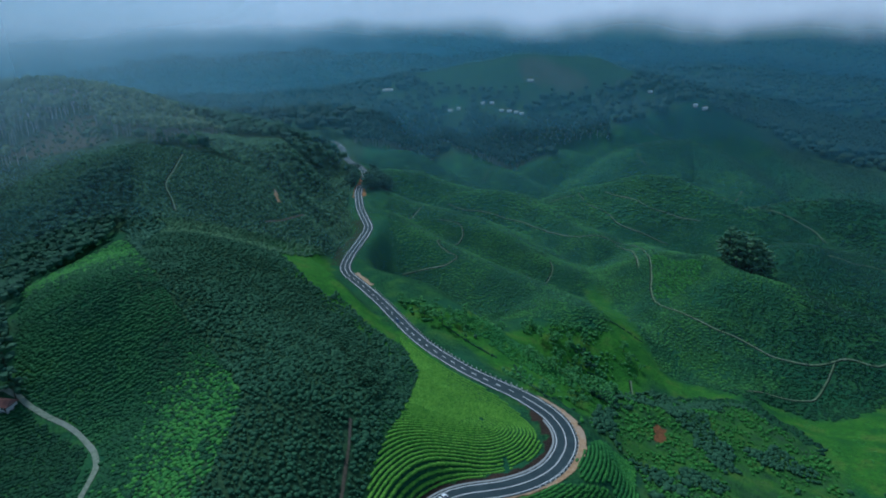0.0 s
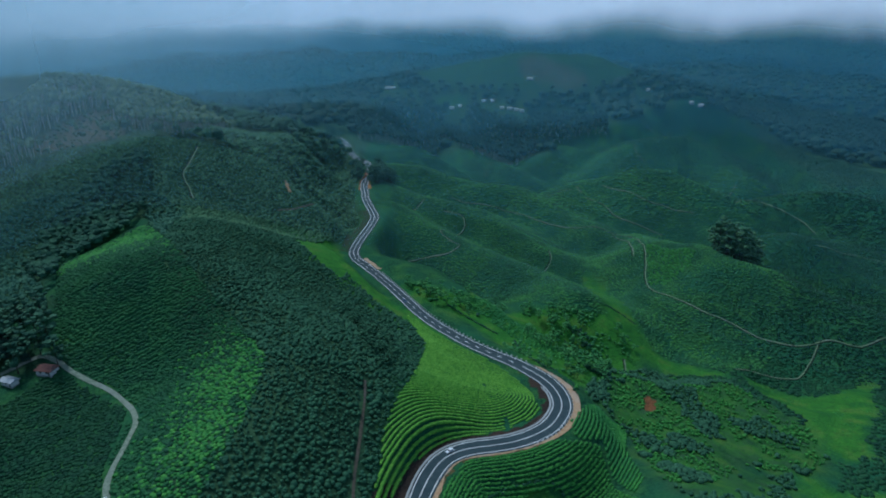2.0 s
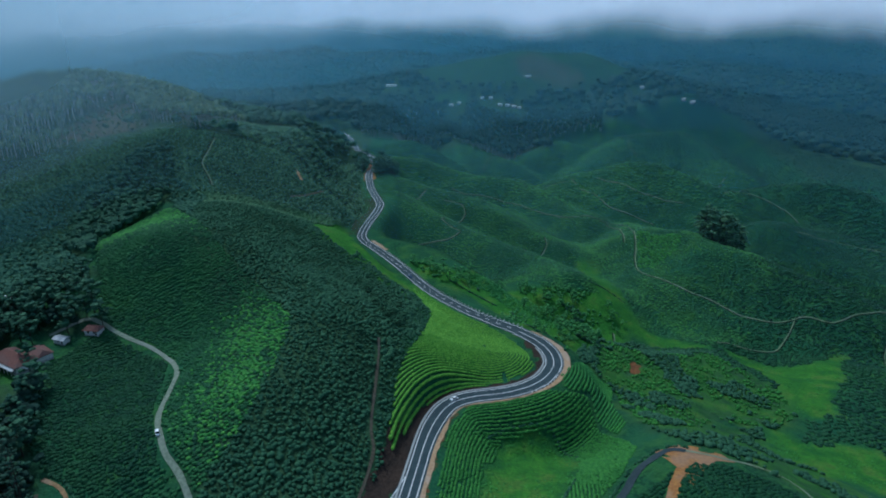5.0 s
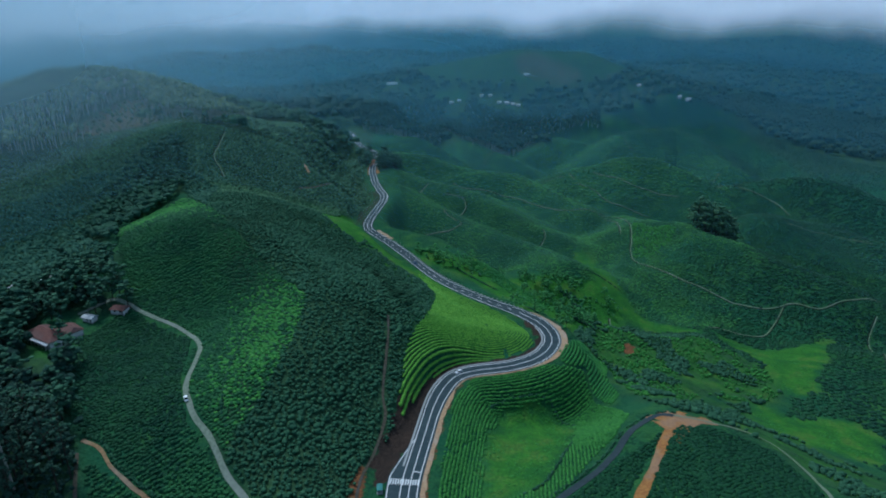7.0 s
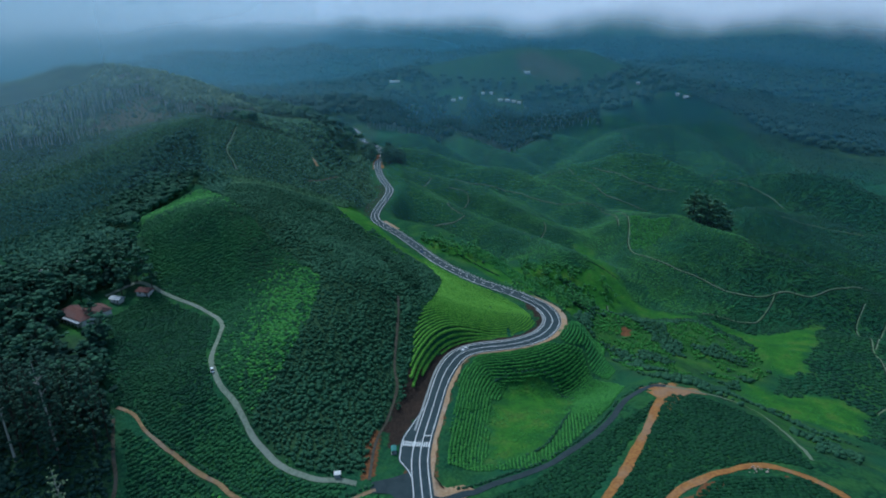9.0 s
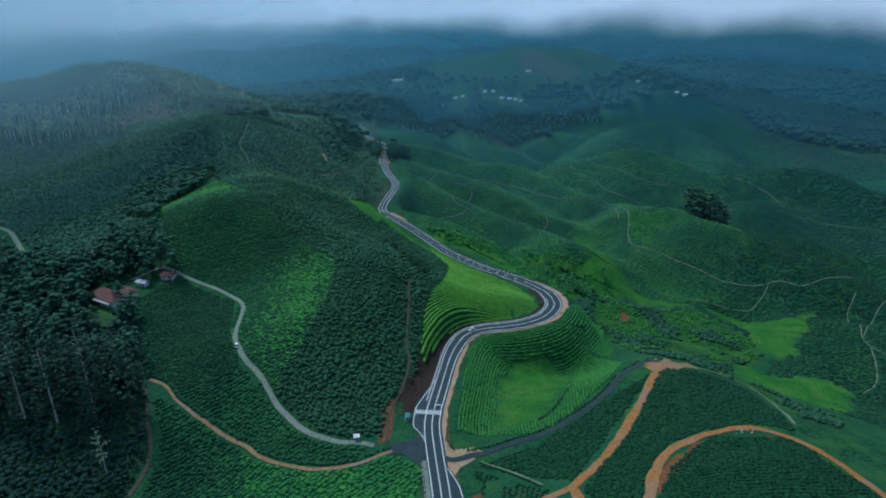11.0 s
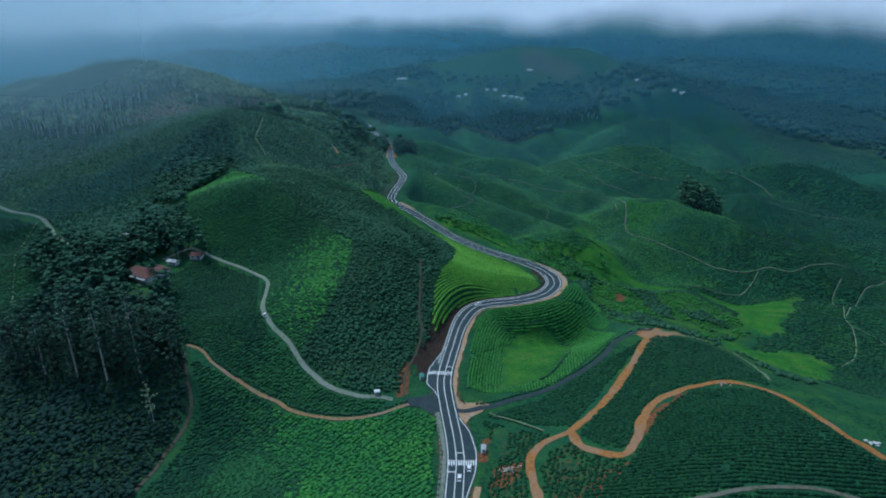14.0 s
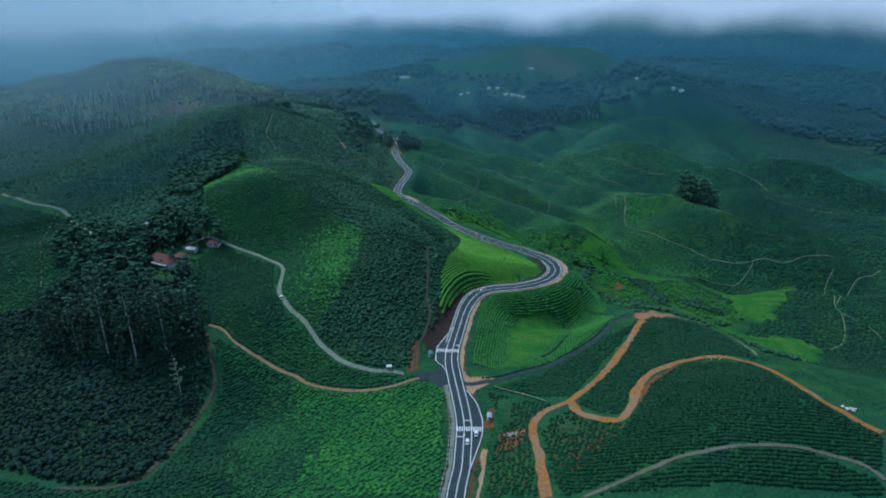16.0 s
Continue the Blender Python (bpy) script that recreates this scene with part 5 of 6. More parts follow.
def tube(points, radii, sides=6):
    """A tapered tube along points."""
    p, out = np.array(points, float), []
    for k, (c, r) in enumerate(zip(p, radii)):
        d = p[min(k + 1, len(p) - 1)] - p[max(k - 1, 0)]
        d /= np.linalg.norm(d)
        a = np.cross(d, (0.3, 1, 0.2))
        a /= np.linalg.norm(a)
        b = np.cross(d, a)
        t = np.arange(sides) * 2 * math.pi / sides
        out.append(c + r * (np.cos(t)[:, None] * a + np.sin(t)[:, None] * b))
    v = np.vstack(out)
    f = [[k * sides + i, k * sides + (i + 1) % sides, (k + 1) * sides + (i + 1) % sides, (k + 1) * sides + i] for k in range(len(p) - 1) for i in range(sides)]
    return v, np.array(f)


def join(pieces):
    vs, fs, base = [], [], 0
    for v, f in pieces:
        vs.append(v), fs.append(f + base)
        base += len(v)
    return np.vstack(vs), np.vstack(fs)


def make_tree(name, tall, crown_from, spread, leaf, bark, label, seed, limbs=7, clumps=34, lump=0.16, girth=0.016):
    """A tree: tapered bent trunk with limbs, and a crown of many leaf clumps with gaps."""
    g = np.random.default_rng(seed)
    root = new(name)
    bend = g.normal(0, 0.02 * tall, 2)
    t = np.linspace(0, 1, 7)
    trunk = np.stack([bend[0] * t**2, bend[1] * t**2, tall * 0.93 * t - 0.6], 1)
    pieces = [tube(trunk, tall * girth * (1.15 - t))]
    tips = []
    for k in range(limbs):
        h = crown_from + (0.9 - crown_from) * (k + 0.5) / limbs
        a, ln = k * 2.4 + g.uniform(-0.4, 0.4), spread * tall * (1.15 - 0.7 * abs(2 * (h - crown_from) / (1 - crown_from) - 0.7)) * g.uniform(0.7, 1.1)
        o = np.array([np.interp(h, t, trunk[:, 0]), np.interp(h, t, trunk[:, 1]), h * tall * 0.93])
        end = o + np.array([math.cos(a) * ln, math.sin(a) * ln, ln * g.uniform(0.35, 0.8)])
        pieces.append(tube([o, (o + end) / 2 + (0, 0, ln * 0.1), end], [tall * 0.006, tall * 0.004, tall * 0.002], 4))
        tips += [(o * 0.35 + end * 0.65, ln), (end, ln)]
    tips.append((trunk[-1] + (0, 0, tall * 0.03), spread * tall * 0.7))
    v, f = join(pieces)
    part("trunk", mesh_from("trunk", v, f, bark, True), root)
    c, s = [], []
    for k in range(clumps):
        o, ln = tips[k % len(tips)]
        c.append(o + g.normal(0, 0.33, 3) * (ln, ln, ln * 0.6))
        r = tall * lump * spread * 2.2 * g.uniform(0.55, 1.2)
        s.append((r * g.uniform(0.8, 1.2), r, r * g.uniform(0.5, 0.8)))
    v, f = many(LUMPS, np.array(c), np.array(s), g.uniform(0, 6.28, clumps), seed)
    part("crown", mesh_from("crown", v, f, leaf), root)
    return tagged(root, label, "tree", kind="thing")


def plant(kinds, places, group, seed, small=0.8, large=1.2):
    """Copies of the tree kinds at plan places, standing on the ground; the first of each kind is moved there itself."""
    g = np.random.default_rng(seed)
    x, y = np.array(places, float).T
    z = height(x, y)
    for i in range(len(x)):
        m = pose(x[i], y[i], z[i] - 0.1, 0, 0, g.uniform(0, 360)) @ Matrix.Scale(g.uniform(small, large), 4)
        k = kinds[i % len(kinds)]
        if i < len(kinds):
            k.matrix_basis = m
            tagged(k, group=group)
        else:
            c = copy_thing(k, m)
            c.scale = m.to_scale()


def scatter(poly, spacing, seed, keep=None, extra=1.0, most=400):
    p = np.array(poly, float)
    g = np.random.default_rng(seed)
    lo, hi = p.min(0), p.max(0)
    x, y = np.meshgrid(np.arange(lo[0], hi[0], spacing), np.arange(lo[1], hi[1], spacing))
    x, y = x.ravel() + g.uniform(-0.45, 0.45, x.size) * spacing, y.ravel() + g.uniform(-0.45, 0.45, y.size) * spacing
    ok = inside(x, y, poly)
    if keep is not None:
        ok &= keep(x, y)
    x, y = x[ok], y[ok]
    ok = clear_of_ways(x, y, extra)
    k = g.permutation(np.nonzero(ok)[0])[:most]
    return np.stack([x[k], y[k]], 1)


def hedge(points, seed, label, size=1.0):
    """A thin uneven line of dark bushes."""
    line = spline(points, 1.1)
    g = np.random.default_rng(seed)
    line = line[g.random(len(line)) > 0.12] + 0
    line += g.normal(0, 0.25, line.shape)
    n = len(line)
    s = size * g.uniform(0.5, 0.95, n)
    v, f = many(BUSHES, np.column_stack([line, height(line[:, 0], line[:, 1]) + 0.3]), np.stack([s, s, s * 1.1], 1), g.uniform(0, 6, n), seed)
    return tagged(new("hedge", mesh_from("hedge", v, f, M_SCRUB)), label, "hedge", kind="stuff")


for poly, seed, label in ((CUP_GRASS, 81, "tufts of rough grass in the meadow"), (VALLEY_GRASS, 82, "grass tufts in the damp valley meadow"), (VALLEY_GRASS_LOW, 83, "grass tufts on the rough valley pasture"), (GRASS_RUN, 84, "grass tufts along the stream meadow")):
    clump_stuff("grass_tufts", poly, 2.3, 0.6, 0.1, 0.35, M_TEA_MID, label, "grass", seed, 2, keep=lambda x, y: lattice(x, y, 12, 85) + 0.7 * lattice(x, y, 4, 86) > 0.5)
hedge(CUP_GRASS[:5], 201, "dark hedge along the top of the meadow")
hedge(CUP_GRASS[5:9], 202, "dark hedge along the foot of the meadow")
hedge(HILL_FRESH[1:9], 203, "dark hedge between tea and scrub")
hedge(offset_line(spline(CLAY_LANE, 4), 2.4), 204, "dark hedge along the dirt lane")
hedge(offset_line(spline(TAR_ROAD, 4)[4:], -3.4), 205, "dark hedge beside the old tar road")

for points, seed in ((HEDGE_A, 206), (HEDGE_B, 207), (HEDGE_C, 208), (HEDGE_D, 209)):
    hedge(points, seed, "dark hedge between small plots on the valley side")


PALE_GUMS = [make_tree("gum_tree", 46, 0.52, 0.07, M_GROVE_GUM, M_GUM_BARK, "tall slender eucalyptus with a pale bare trunk", 300 + s, 13, 70, 0.13, 0.0115) for s in range(3)]
plant(PALE_GUMS, [(-231, 111), (-214, 110), (-198, 108), (-184, 115)], "eucalyptus grove", 60, 0.85, 1.1)
LONE_GUM = [make_tree("gum_tree", 27, 0.3, 0.09, M_GUM_LEAF, M_GUM_BARK, "young eucalyptus with pale airy foliage at the edge of the grove", 330, 14, 60, 0.1, 0.009)]
plant(LONE_GUM, [(-165.6, 84.1)], "eucalyptus grove", 70, 0.95, 1.05)
GUMS = [make_tree("gum_tree", 46, 0.2, 0.075, M_GROVE_GUM, M_BARK, "tall slender eucalyptus with a dark trunk", 310 + s, 15, 76, 0.12, 0.008) for s in range(5)]
plant(GUMS, scatter(GUM_BASE, 8.0, 61, most=56), "eucalyptus grove", 62, 0.6, 1.1)
GREENS = [make_tree("valley_tree", 7.5, 0.25, 0.27, M_VALLEY_LEAF, M_BARK, "small round green tree on the valley side", 400 + s, 7, 22, 0.15) for s in range(5)]
plant(GREENS, scatter(VALLEY_BUSH, 8.0, 63, keep=lambda x, y: lattice(x, y, 30, 72) > -0.1, most=150), "valley trees", 64, 0.75, 1.6)
BROADS = [make_tree("broadleaf_tree", 19, 0.22, 0.27, M_WOOD_LEAF, M_BARK, "large dark broadleaf tree with a dense crown", 500 + s, 8, 38, 0.13) for s in range(5)]
plant(BROADS, list(scatter(ROAD_END_TREES, 9, 66, most=24)) + list(scatter(ROADSIDE_TREES, 7, 76, most=48)) + list(scatter(HOUSE_TREES, 11, 67, most=60, keep=lambda x, y: np.min([np.hypot(x - hx, y - hy) for hx, hy in HOUSE_SPOTS], axis=0) > 10)) + [(-216, 216), (-226, 235), (-212, 245), (-211, 254), (-207, 257), (-252, 238), (-242, 216), (-195, 250)] + list(scatter(HOUSE_WOOD, 12, 75, most=60, keep=lambda x, y: np.min([np.hypot(x - hx, y - hy) for hx, hy in HOUSE_SPOTS], axis=0) > 10)), "dark broadleaf trees", 68, 0.7, 1.15)
SMALLS = [make_tree("broadleaf_tree", 8, 0.15, 0.3, M_SCRUB, M_BARK, "small dark tree at the edge of the scrub", 700 + s, 7, 26, 0.14) for s in range(3)]
plant(SMALLS, scatter(TIP_TREES, 4.5, 73, most=40), "scrub edge trees", 74, 0.6, 1.1)
TALL = [make_tree("broadleaf_tree", 36, 0.1, 0.17, M_SLOPE_LEAF, M_BARK, "tall dark tree in a lone grove among tea", 600 + s, 12, 50, 0.19) for s in range(4)]
plant(TALL, scatter(DARK_GROVE, 7.0, 65, most=80), "lone grove", 69, 0.75, 1.1)


# ---- roadside works ----
M_CONCRETE = plain_material("concrete", (0.30, 0.31, 0.30), 0.85, 0.5)
M_WHITEWASH = plain_material("whitewash", (0.60, 0.60, 0.57), 0.8, 0.5)
M_STONE = earth_material("dry_stone", (0.24, 0.23, 0.21), (0.13, 0.125, 0.115), 1.4)
M_RUBBLE = earth_material("pale_rubble", (0.42, 0.36, 0.29), (0.28, 0.22, 0.16), 1.8)
M_ROOF_RED = earth_material("red_roof_tiles", (0.185, 0.088, 0.070), (0.115, 0.062, 0.054), 0.9)
M_SHEET = plain_material("grey_roof_sheet", (0.33, 0.36, 0.38), 0.45, 0.4)
M_GLASS = plain_material("dark_glass", (0.02, 0.025, 0.03), 0.12, 0.1)
M_CAR_WHITE = plain_material("white_car_paint", (0.78, 0.79, 0.80), 0.3, 0.05)
M_CAR_BLUE = plain_material("blue_car_paint", (0.05, 0.10, 0.20), 0.3, 0.05)
M_TYRE = plain_material("tyre_rubber", (0.02, 0.02, 0.02), 0.9, 0.1)
M_CLOTH = plain_material("green_awning", (0.06, 0.20, 0.18), 0.8, 0.4)


def box(x0, x1, y0, y1, z0, z1, bevel=0.0):
    """Vertices and faces of a box, with its upright edges cut off where a bevel is given."""
    if not bevel:
        v = np.array([(x, y, z) for z in (z0, z1) for x, y in ((x0, y0), (x1, y0), (x1, y1), (x0, y1))], float)
        return v, np.array([[0, 3, 2, 1], [4, 5, 6, 7], [0, 1, 5, 4], [1, 2, 6, 5], [2, 3, 7, 6], [3, 0, 4, 7]])
    b = bevel
    ring = [(x0 + b, y0), (x1 - b, y0), (x1, y0 + b), (x1, y1 - b), (x1 - b, y1), (x0 + b, y1), (x0, y1 - b), (x0, y0 + b)]
    inner = [(x0 + 2 * b, y0 + b), (x1 - 2 * b, y0 + b), (x1 - b, y0 + 2 * b), (x1 - b, y1 - 2 * b), (x1 - 2 * b, y1 - b), (x0 + 2 * b, y1 - b), (x0 + b, y1 - 2 * b), (x0 + b, y0 + 2 * b)]
    v = np.array([(*p, z0) for p in ring] + [(*p, z1 - b) for p in ring] + [(*p, z1) for p in inner], float)
    f = [[i, (i + 1) % 8, 8 + (i + 1) % 8, 8 + i] for i in range(8)] + [[8 + i, 8 + (i + 1) % 8, 16 + (i + 1) % 8, 16 + i] for i in range(8)]
    f += [[16, 17, 18, 19], [16, 19, 20, 23], [20, 21, 22, 23]]
    return v, np.array(f)


def solid(name, shape, material, parent=None, label=""):
    return part(name, mesh_from(name, shape[0], shape[1], material), parent, label)


def road_strip(name, y0, y1, left, right, lift, material, label, after_bend=None):
    k = np.nonzero((RY > y0) & (RY < y1))[0]
    lo = left[k] if isinstance(left, np.ndarray) else left
    hi = right[k] if isinstance(right, np.ndarray) else right
    me = ribbon_mesh(name, ROAD_LINE[k], lo, hi, on_road(lift), material, 3)
    return tagged(new(name, me), label, "road verge", kind="structure")


rag = 0.5 * lattice(ARC, ARC * 0, 5, 81) + 0.4 * lattice(ARC, ARC * 0, 2.5, 82)
wide = np.interp(ARC, np.interp((96, 110, 185, 200, 222, 238, 262, 282), RY[:np.argmax(RY > 300)], ARC[:np.argmax(RY > 300)]), (1.2, 2.8, 2.6, 1.1, 1.2, 4.0, 4.2, 0.6))
road_strip("verge", 94, 283, EDGE_R + 0.7, EDGE_R + 0.8 + wide + rag * 0.8, 0.03, M_VERGE, "sandy orange verge on the outside of the bend")
road_strip("verge", -60, 86, EDGE_L - 2.6 + rag, EDGE_L - 0.7, 0.03, M_GRAVEL, "gravel shoulder beside the parapet")
road_strip("verge", -80, 34, EDGE_R + 4.6 + rag, EDGE_R + 7.4 + rag, 0.04, M_VERGE, "orange earth verge beside the highway")
road_strip("verge", 425, 452, EDGE_R + 0.7, EDGE_R + 4.2 + rag, 0.04, M_VERGE, "bare earth lay-by on the far bend")
road_strip("verge", 690, 712, EDGE_L - 2 + rag, EDGE_R + 5 + rag, -0.02, M_CLAY, "patch of bare clay where the road leaves the hill")
road_strip("drain", 130, 268, EDGE_L - 1.9, EDGE_L - 0.95, 0.16, M_CONCRETE, "concrete roadside drain below the cut bank")


def stone_row(name, y0, y1, off, step, size, material, label, piece, group):
    """A line of separate low blocks beside the highway."""
    k = np.nonzero((RY > y0) & (RY < y1))[0]
    line = offset_line(ROAD_LINE[k], off if not isinstance(off, np.ndarray) else off[k])
    s = np.r_[0, np.cumsum(np.hypot(*np.diff(line, axis=0).T))]
    root = tagged(new(name), label, "parapet", kind="thing")
    o = line[0]
    root.location = (o[0], o[1], float(road_level(o[1])))
    shape = box(-size[0] / 2, size[0] / 2, -size[1] / 2, size[1] / 2, -0.3, size[2], 0.06)
    me = mesh_from(piece, *shape, material)
    g = np.random.default_rng(int(y0) + 500)
    for u in np.arange(step / 2, s[-1], step):
        x, y = np.interp(u, s, line[:, 0]), np.interp(u, s, line[:, 1])
        x2, y2 = np.interp(u + 0.5, s, line[:, 0]), np.interp(u + 0.5, s, line[:, 1])
        b = part(piece, me, root)
        d, i = near_line(np.array([x]), np.array([y]), ROAD_LINE, 30)
        b.matrix_basis = pose(x - o[0], y - o[1], float(road_level(ROAD_LINE[i[0], 1])) - root.location[2], g.normal(0, 1.5), g.normal(0, 1.5), math.degrees(math.atan2(y2 - y, x2 - x)) + g.normal(0, 2))
    return root


stone_row("parapet", -60, 84, EDGE_L - 3.1, 3.1, (2.2, 0.6, 0.8), M_STONE, "low stone parapet of separate blocks beside the highway", "block", "parapets")
stone_row("guard_stones", 284, 420, EDGE_R + 1.5, 3.4, (0.5, 0.35, 0.85), M_WHITEWASH, "row of whitewashed guard stones along the drop", "guard_stone", "parapets")
stone_row("guard_stones", 222, 276, EDGE_R + 1.2, 3.0, (0.5, 0.35, 0.85), M_WHITEWASH, "whitewashed guard stones round the outside of the bend", "guard_stone", "parapets")


def rubble(x, y, spread, count, size, material, label, seed):
    """A low heap of separate broken stones."""
    g = np.random.default_rng(seed)
    root = tagged(new("rubble_heap"), label, "rubble", kind="thing")
    z = float(height(x, y))
    root.location = (x, y, z)
    shapes = [mesh_from("stone", *ico(1, seed + k, 0.28), material) for k in range(4)]
    for k in range(count):
        u, v = g.normal(0, spread, 2) * (1.0, 0.6)
        r = size * g.uniform(0.5, 1.3)
        stone = part("stone", shapes[k % 4], root)
        stone.matrix_basis = pose(u, v, float(height(x + u, y + v)) - z + 0.25 + r * 0.3, 0, 0, g.uniform(0, 360)) @ Matrix.Diagonal((r, r * 0.8, r * 0.6, 1))
    return root


rubble(2.3, 40.0, 2.2, 34, 0.55, M_RUBBLE, "spread of pale broken rubble on bare earth", 71)
rubble(148.4, 33.8, 1.5, 22, 0.7, M_WHITEWASH, "heap of white boulders beside the dirt road", 72)
rubble(107.7, 81.9, 2.6, 16, 0.5, M_RUBBLE, "loose pale stones along the dirt road", 73)


def gable(x, y, z0, z1, over, hip=0.0):
    """A pitched or hipped roof shell over half-sizes x and y, with thickness."""
    X, Y, r = x + over, y + over, (x + over) * (1 - hip)
    v = np.array([(-X, -Y, z0), (X, -Y, z0), (X, Y, z0), (-X, Y, z0), (-r, 0, z1), (r, 0, z1), (-X, -Y, z0 + 0.18), (X, -Y, z0 + 0.18), (X, Y, z0 + 0.18), (-X, Y, z0 + 0.18), (-r, 0, z1 + 0.18), (r, 0, z1 + 0.18)], float)
    f = np.array([[6, 7, 11, 10], [8, 9, 10, 11], [7, 8, 11, 11], [9, 6, 10, 10], [0, 1, 7, 6], [1, 2, 8, 7], [2, 3, 9, 8], [3, 0, 6, 9], [0, 3, 2, 1]])
    tri = []
    for q in f:
        tri.append([q[0], q[1], q[2]])
        if q[3] != q[2]:
            tri.append([q[0], q[2], q[3]])
    return v, np.array(tri)


def house(name, x, y, turn, half, wall_h, roof_h, wall, roof, label, hip=0.35, windows=3, chimney=False):
    """A small house: walls, roof, door and windows."""
    root = tagged(new(name), label, "house", kind="thing")
    z = float(height(x, y))
    root.matrix_basis = pose(x, y, z, 0, 0, turn)
    a, b = half
    solid("wall", box(-a, a, -b, b, -1.5, wall_h), wall, root)
    rf = solid("roof", gable(a, b, wall_h - 0.05, wall_h + roof_h, 0.7, hip), roof, root)
    solid("plinth", box(-a - 0.12, a + 0.12, -b - 0.12, b + 0.12, -1.5, 0.35), M_CONCRETE, root)
    for k in range(windows):
        u = -a + (k + 0.7) * 2 * a / (windows + 0.4)
        for side in (-1, 1):
            w = solid("window", box(u - 0.55, u + 0.55, side * b - 0.05, side * b + 0.05, 1.0, 2.2), M_GLASS, root)
            solid("sill", box(u - 0.7, u + 0.7, side * (b + 0.07) - 0.09, side * (b + 0.07) + 0.09, 0.9, 1.0), wall, w)
    u = -a + 2 * a * 0.86
    solid("door", box(u - 0.45, u + 0.45, -b - 0.06, -b + 0.04, 0.35, 2.35), M_BARK, root, "dark wooden door")
    if chimney:
        solid("chimney", box(a * 0.3, a * 0.3 + 0.8, 0.6, 1.4, wall_h + roof_h * 0.4, wall_h + roof_h + 1.0), wall, rf)
    return root


main = house("bungalow", -224, 217, -30, (11.0, 5.6), 3.4, 3.4, M_WHITEWASH, M_ROOF_RED, "old planter's bungalow with white walls and a red tiled hip roof", 0.42, 6, True)
for k in range(7):
    solid("veranda_post", box(-10.0 + k * 3.3, -9.8 + k * 3.3, -7.7, -7.5, -0.5, 2.7), M_WHITEWASH, main)
solid("veranda_roof", box(-11.2, 11.2, -8.0, -5.4, 2.7, 2.85), M_SHEET, main, "grey sheet veranda roof")
house("cottage", -215, 224, -38, (5.6, 3.4), 2.9, 2.2, M_WHITEWASH, M_ROOF_RED, "low white kitchen wing with a red tiled roof beside the bungalow", 0.3, 3)
house("outbuilding", -212, 238, -20, (3.4, 2.0), 2.5, 0.9, M_WHITEWASH, M_SHEET, "white outbuilding with a grey sheet roof", 0.0, 1)
house("cottage", -198, 246, -10, (4.0, 2.8), 2.6, 1.7, M_WHITEWASH, M_ROOF_RED, "small cottage by the end of the lane", 0.25, 2)
house("outbuilding", -264, 284, 35, (4.2, 1.9), 2.4, 0.8, M_WHITEWASH, M_SHEET, "white shed among the trees", 0.0, 2)
house("outbuilding", -279, 278, 0, (3.6, 1.9), 2.4, 0.8, M_WHITEWASH, M_SHEET, "white hut beside the far lane", 0.0, 1)
for fx, fy, turn, a, b in FAR_HOUSES:
    house("far_house", fx, fy, turn, (a, b), 3.2, 1.6, M_WHITEWASH, M_WHITEWASH, "distant white estate house with a pale roof", 0.1, 3)


def shelter(x, y, turn, label, roof_mat, panel):
    root = tagged(new("bus_shelter"), label, "bus shelter", kind="thing")
    root.matrix_basis = pose(x, y, float(road_level(y)), 0, 0, turn) @ Matrix.Scale(0.72, 4)
    solid("platform", box(-2.6, 2.6, -1.6, 1.6, -0.8, 0.25), M_CONCRETE, root)
    solid("roof", gable(2.4, 1.3, 2.5, 3.0, 0.35, 0.0), roof_mat, root)
    solid("back_wall", box(-2.4, 2.4, 1.15, 1.3, 0.25, 2.5), panel, root)
    for px in (-2.2, 2.1):
        for py in (-1.2, 1.0):
            solid("post", box(px, px + 0.12, py, py + 0.12, 0.25, 2.55), M_CONCRETE, root)
    solid("bench", box(-2.0, 2.0, 0.6, 1.05, 0.65, 0.75), M_BARK, root)
    return root


shelter(-36.2, 116, 95, "small roadside bus shelter with a green roof", M_CLOTH, M_WHITEWASH)
shelter(-7.4, 55, -95, "concrete roadside bus shelter with a white panel", M_SHEET, M_WHITEWASH)
kiosk = tagged(new("kiosk"), "small white-roofed kiosk beside the gravel lane", "kiosk", kind="thing")
kiosk.matrix_basis = pose(-58, 96, float(height(-58, 96)), 0, 0, 8) @ Matrix.Scale(0.8, 4)
solid("wall", box(-1.4, 1.4, -1.1, 1.1, -0.6, 2.2), M_SHEET, kiosk)
solid("roof", gable(1.5, 1.3, 2.2, 2.55, 0.3, 0.0), M_WHITEWASH, kiosk)
solid("counter", box(-1.2, 1.2, -1.35, -1.05, 0.9, 1.0), M_BARK, kiosk)


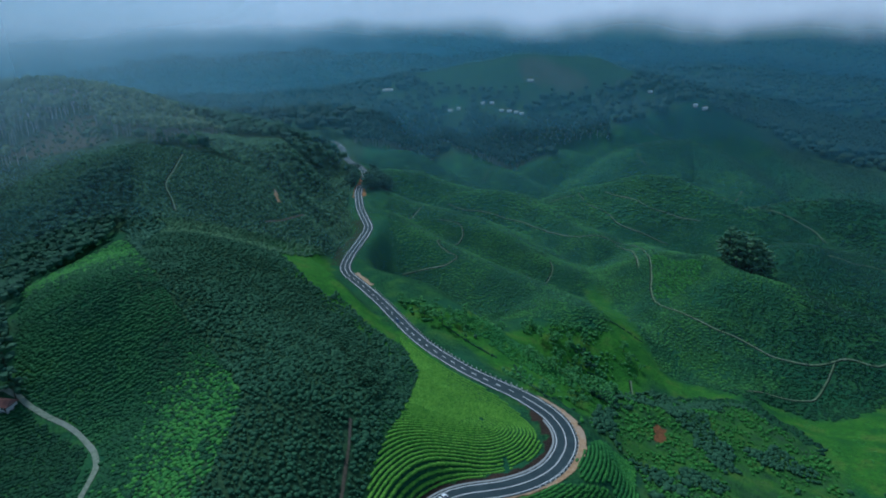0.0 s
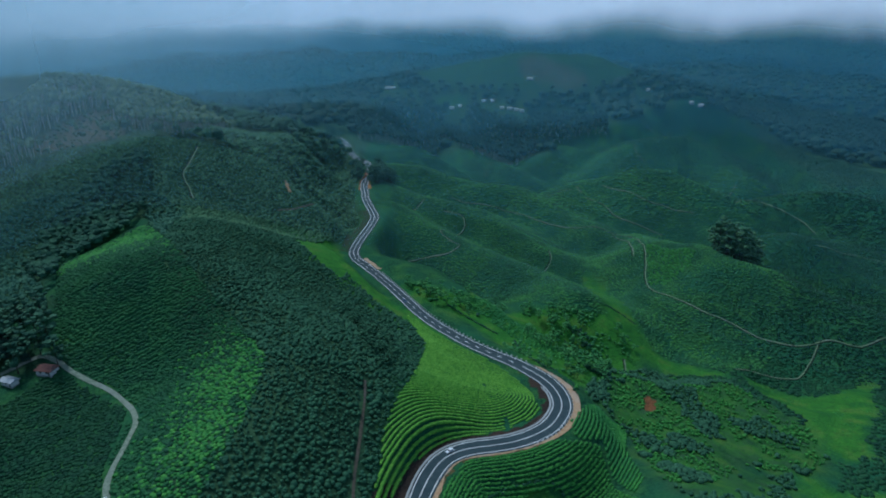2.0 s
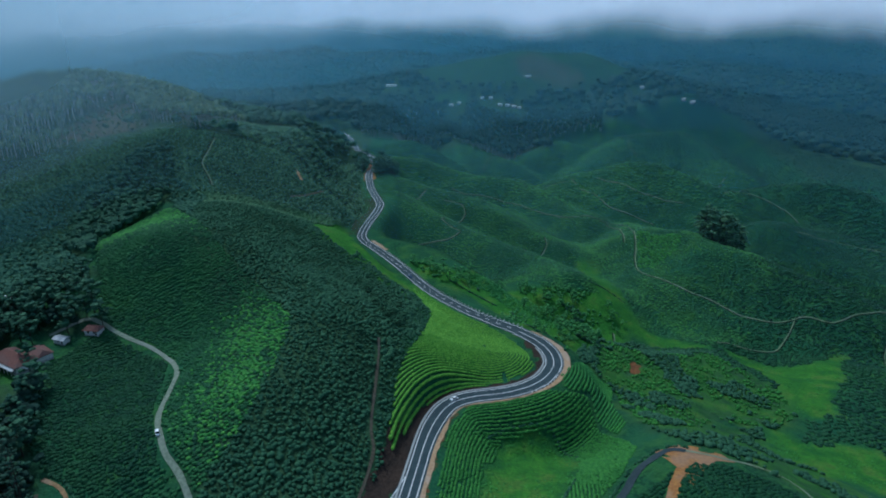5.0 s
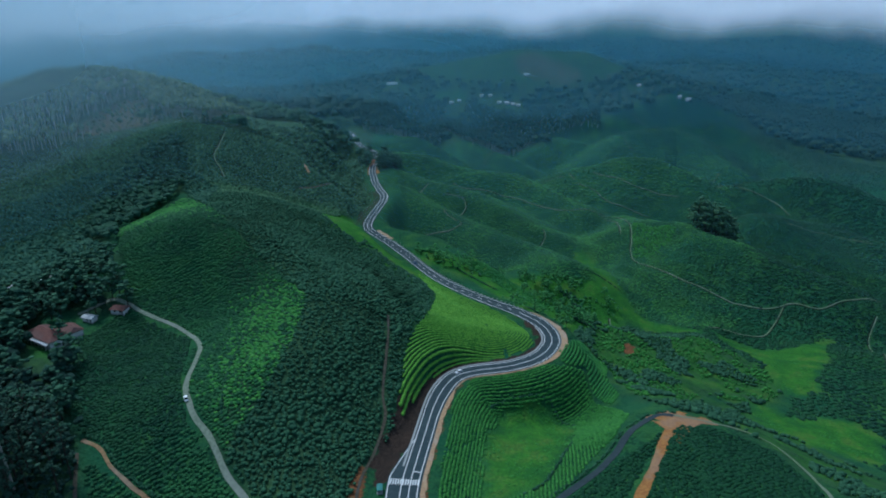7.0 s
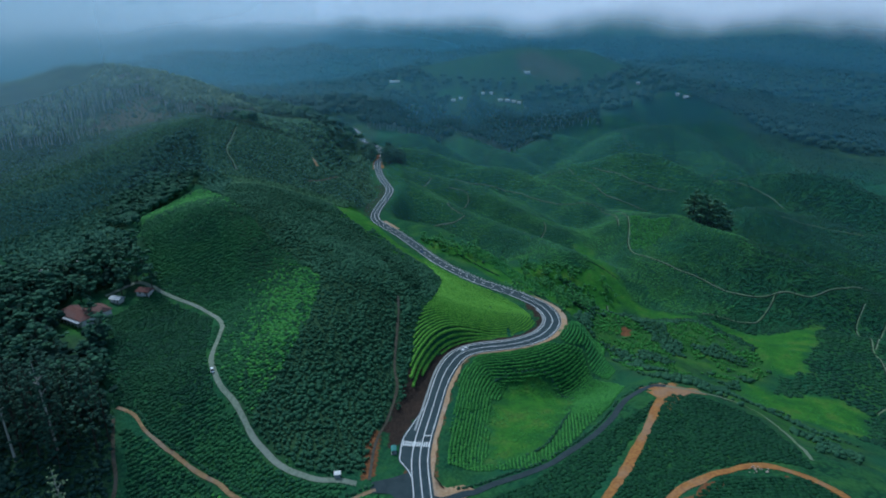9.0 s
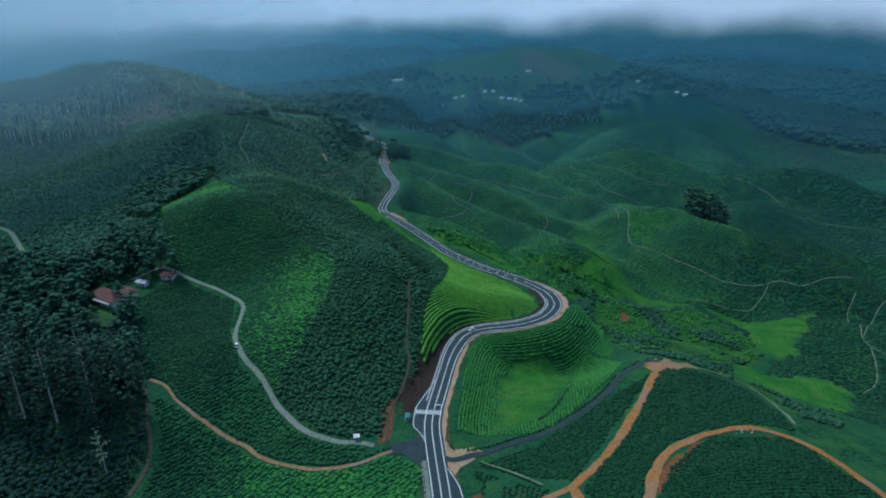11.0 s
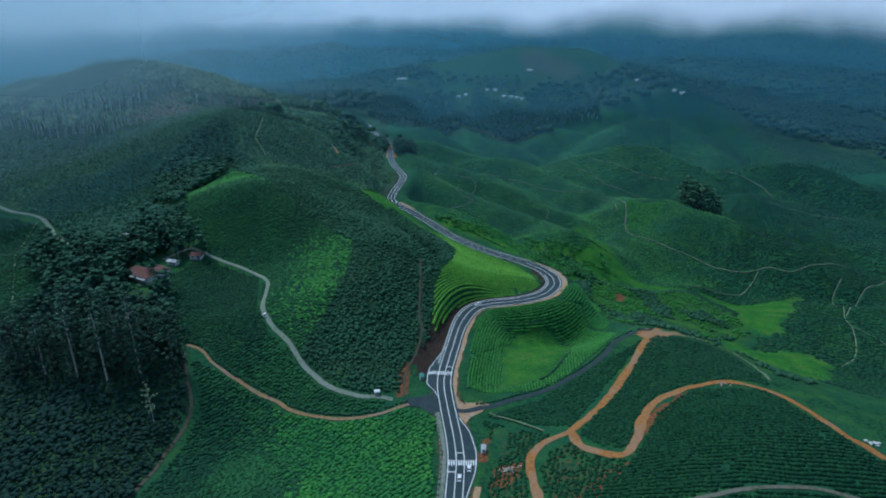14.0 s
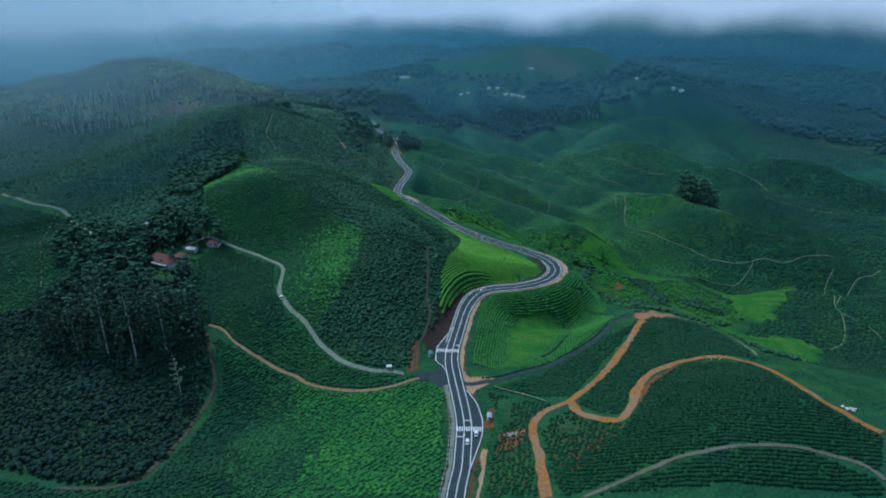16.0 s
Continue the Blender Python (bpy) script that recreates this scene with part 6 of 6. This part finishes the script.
def make_car(paint, label, long=4.0, tall=1.5):
    """A small hatchback: lower body, cabin with windows, bumpers, lamps and four wheels."""
    root = tagged(new("car"), label, "car", kind="thing")
    h = long / 2
    solid("body", box(-h, h, -0.84, 0.84, 0.28, 0.86, 0.1), paint, root)
    v, f = box(-h * 0.72, h * 0.42, -0.78, 0.78, 0.82, tall)
    v[4:, 0] = v[4:, 0] * 0.78 - 0.08
    v[4:, 1] *= 0.84
    cabin = solid("cabin", (v, f), M_GLASS, root, "dark glazed cabin")
    solid("roof_panel", box(-h * 0.6, h * 0.24, -0.63, 0.63, tall - 0.03, tall + 0.03), paint, cabin)
    for s in (-1, 1):
        solid("headlight", box(h - 0.12, h + 0.02, s * 0.58 - 0.16, s * 0.58 + 0.16, 0.58, 0.74), M_SHEET, root)
        solid("tail_light", box(-h - 0.02, -h + 0.1, s * 0.62 - 0.12, s * 0.62 + 0.12, 0.6, 0.78), M_ROOF_RED, root)
        for u in (-h * 0.62, h * 0.62):
            t = np.arange(12) * math.pi / 6
            ring = np.stack([u + 0.31 * np.cos(t), t * 0, 0.31 + 0.31 * np.sin(t)], 1)
            wv = np.vstack([ring + (0, s * 0.70, 0), ring + (0, s * 0.88, 0), [(u, s * 0.70, 0.31), (u, s * 0.88, 0.31)]])
            wf = [[i, (i + 1) % 12, 12 + (i + 1) % 12] for i in range(12)] + [[i, 12 + (i + 1) % 12, 12 + i] for i in range(12)]
            wf += [[24, (i + 1) % 12, i] for i in range(12)] + [[25, 12 + i, 12 + (i + 1) % 12] for i in range(12)]
            solid("wheel", (wv, np.array(wf)), M_TYRE, root)
    return root


def on_highway(arc_y, side, after_bend=False, back=False):
    """A pose on the highway at a northing, that far right of its middle."""
    k = int(np.argmin(np.abs(RY - arc_y)))
    line = offset_line(ROAD_LINE, side)
    d = ROAD_LINE[k + 1] - ROAD_LINE[k - 1]
    return pose(line[k, 0], line[k, 1], float(road_level(RY[k])) + 0.07, 0, 0, math.degrees(math.atan2(d[1], d[0])) + (180 if back else 0))


white_car = make_car(M_CAR_WHITE, "white hatchback on the highway")
white_car.matrix_basis = on_highway(210.5, -1.8, back=True)
parked = copy_thing(white_car, on_highway(43.0, 5.6))
tagged(parked, "white hatchback stopped in the lay-by near the crossing")
copy_thing(white_car, on_highway(36.4, 1.7))
blue_car = make_car(M_CAR_BLUE, "dark blue car on the straight stretch of highway")
blue_car.matrix_basis = on_highway(372.0, -1.8, back=True)
van = make_car(M_CAR_WHITE, "white van climbing the gravel lane", 4.3, 1.9)
vx, vy = -129, 160
van.matrix_basis = pose(vx, vy, float(height(vx, vy)) + 0.25, 0, 0, 118)
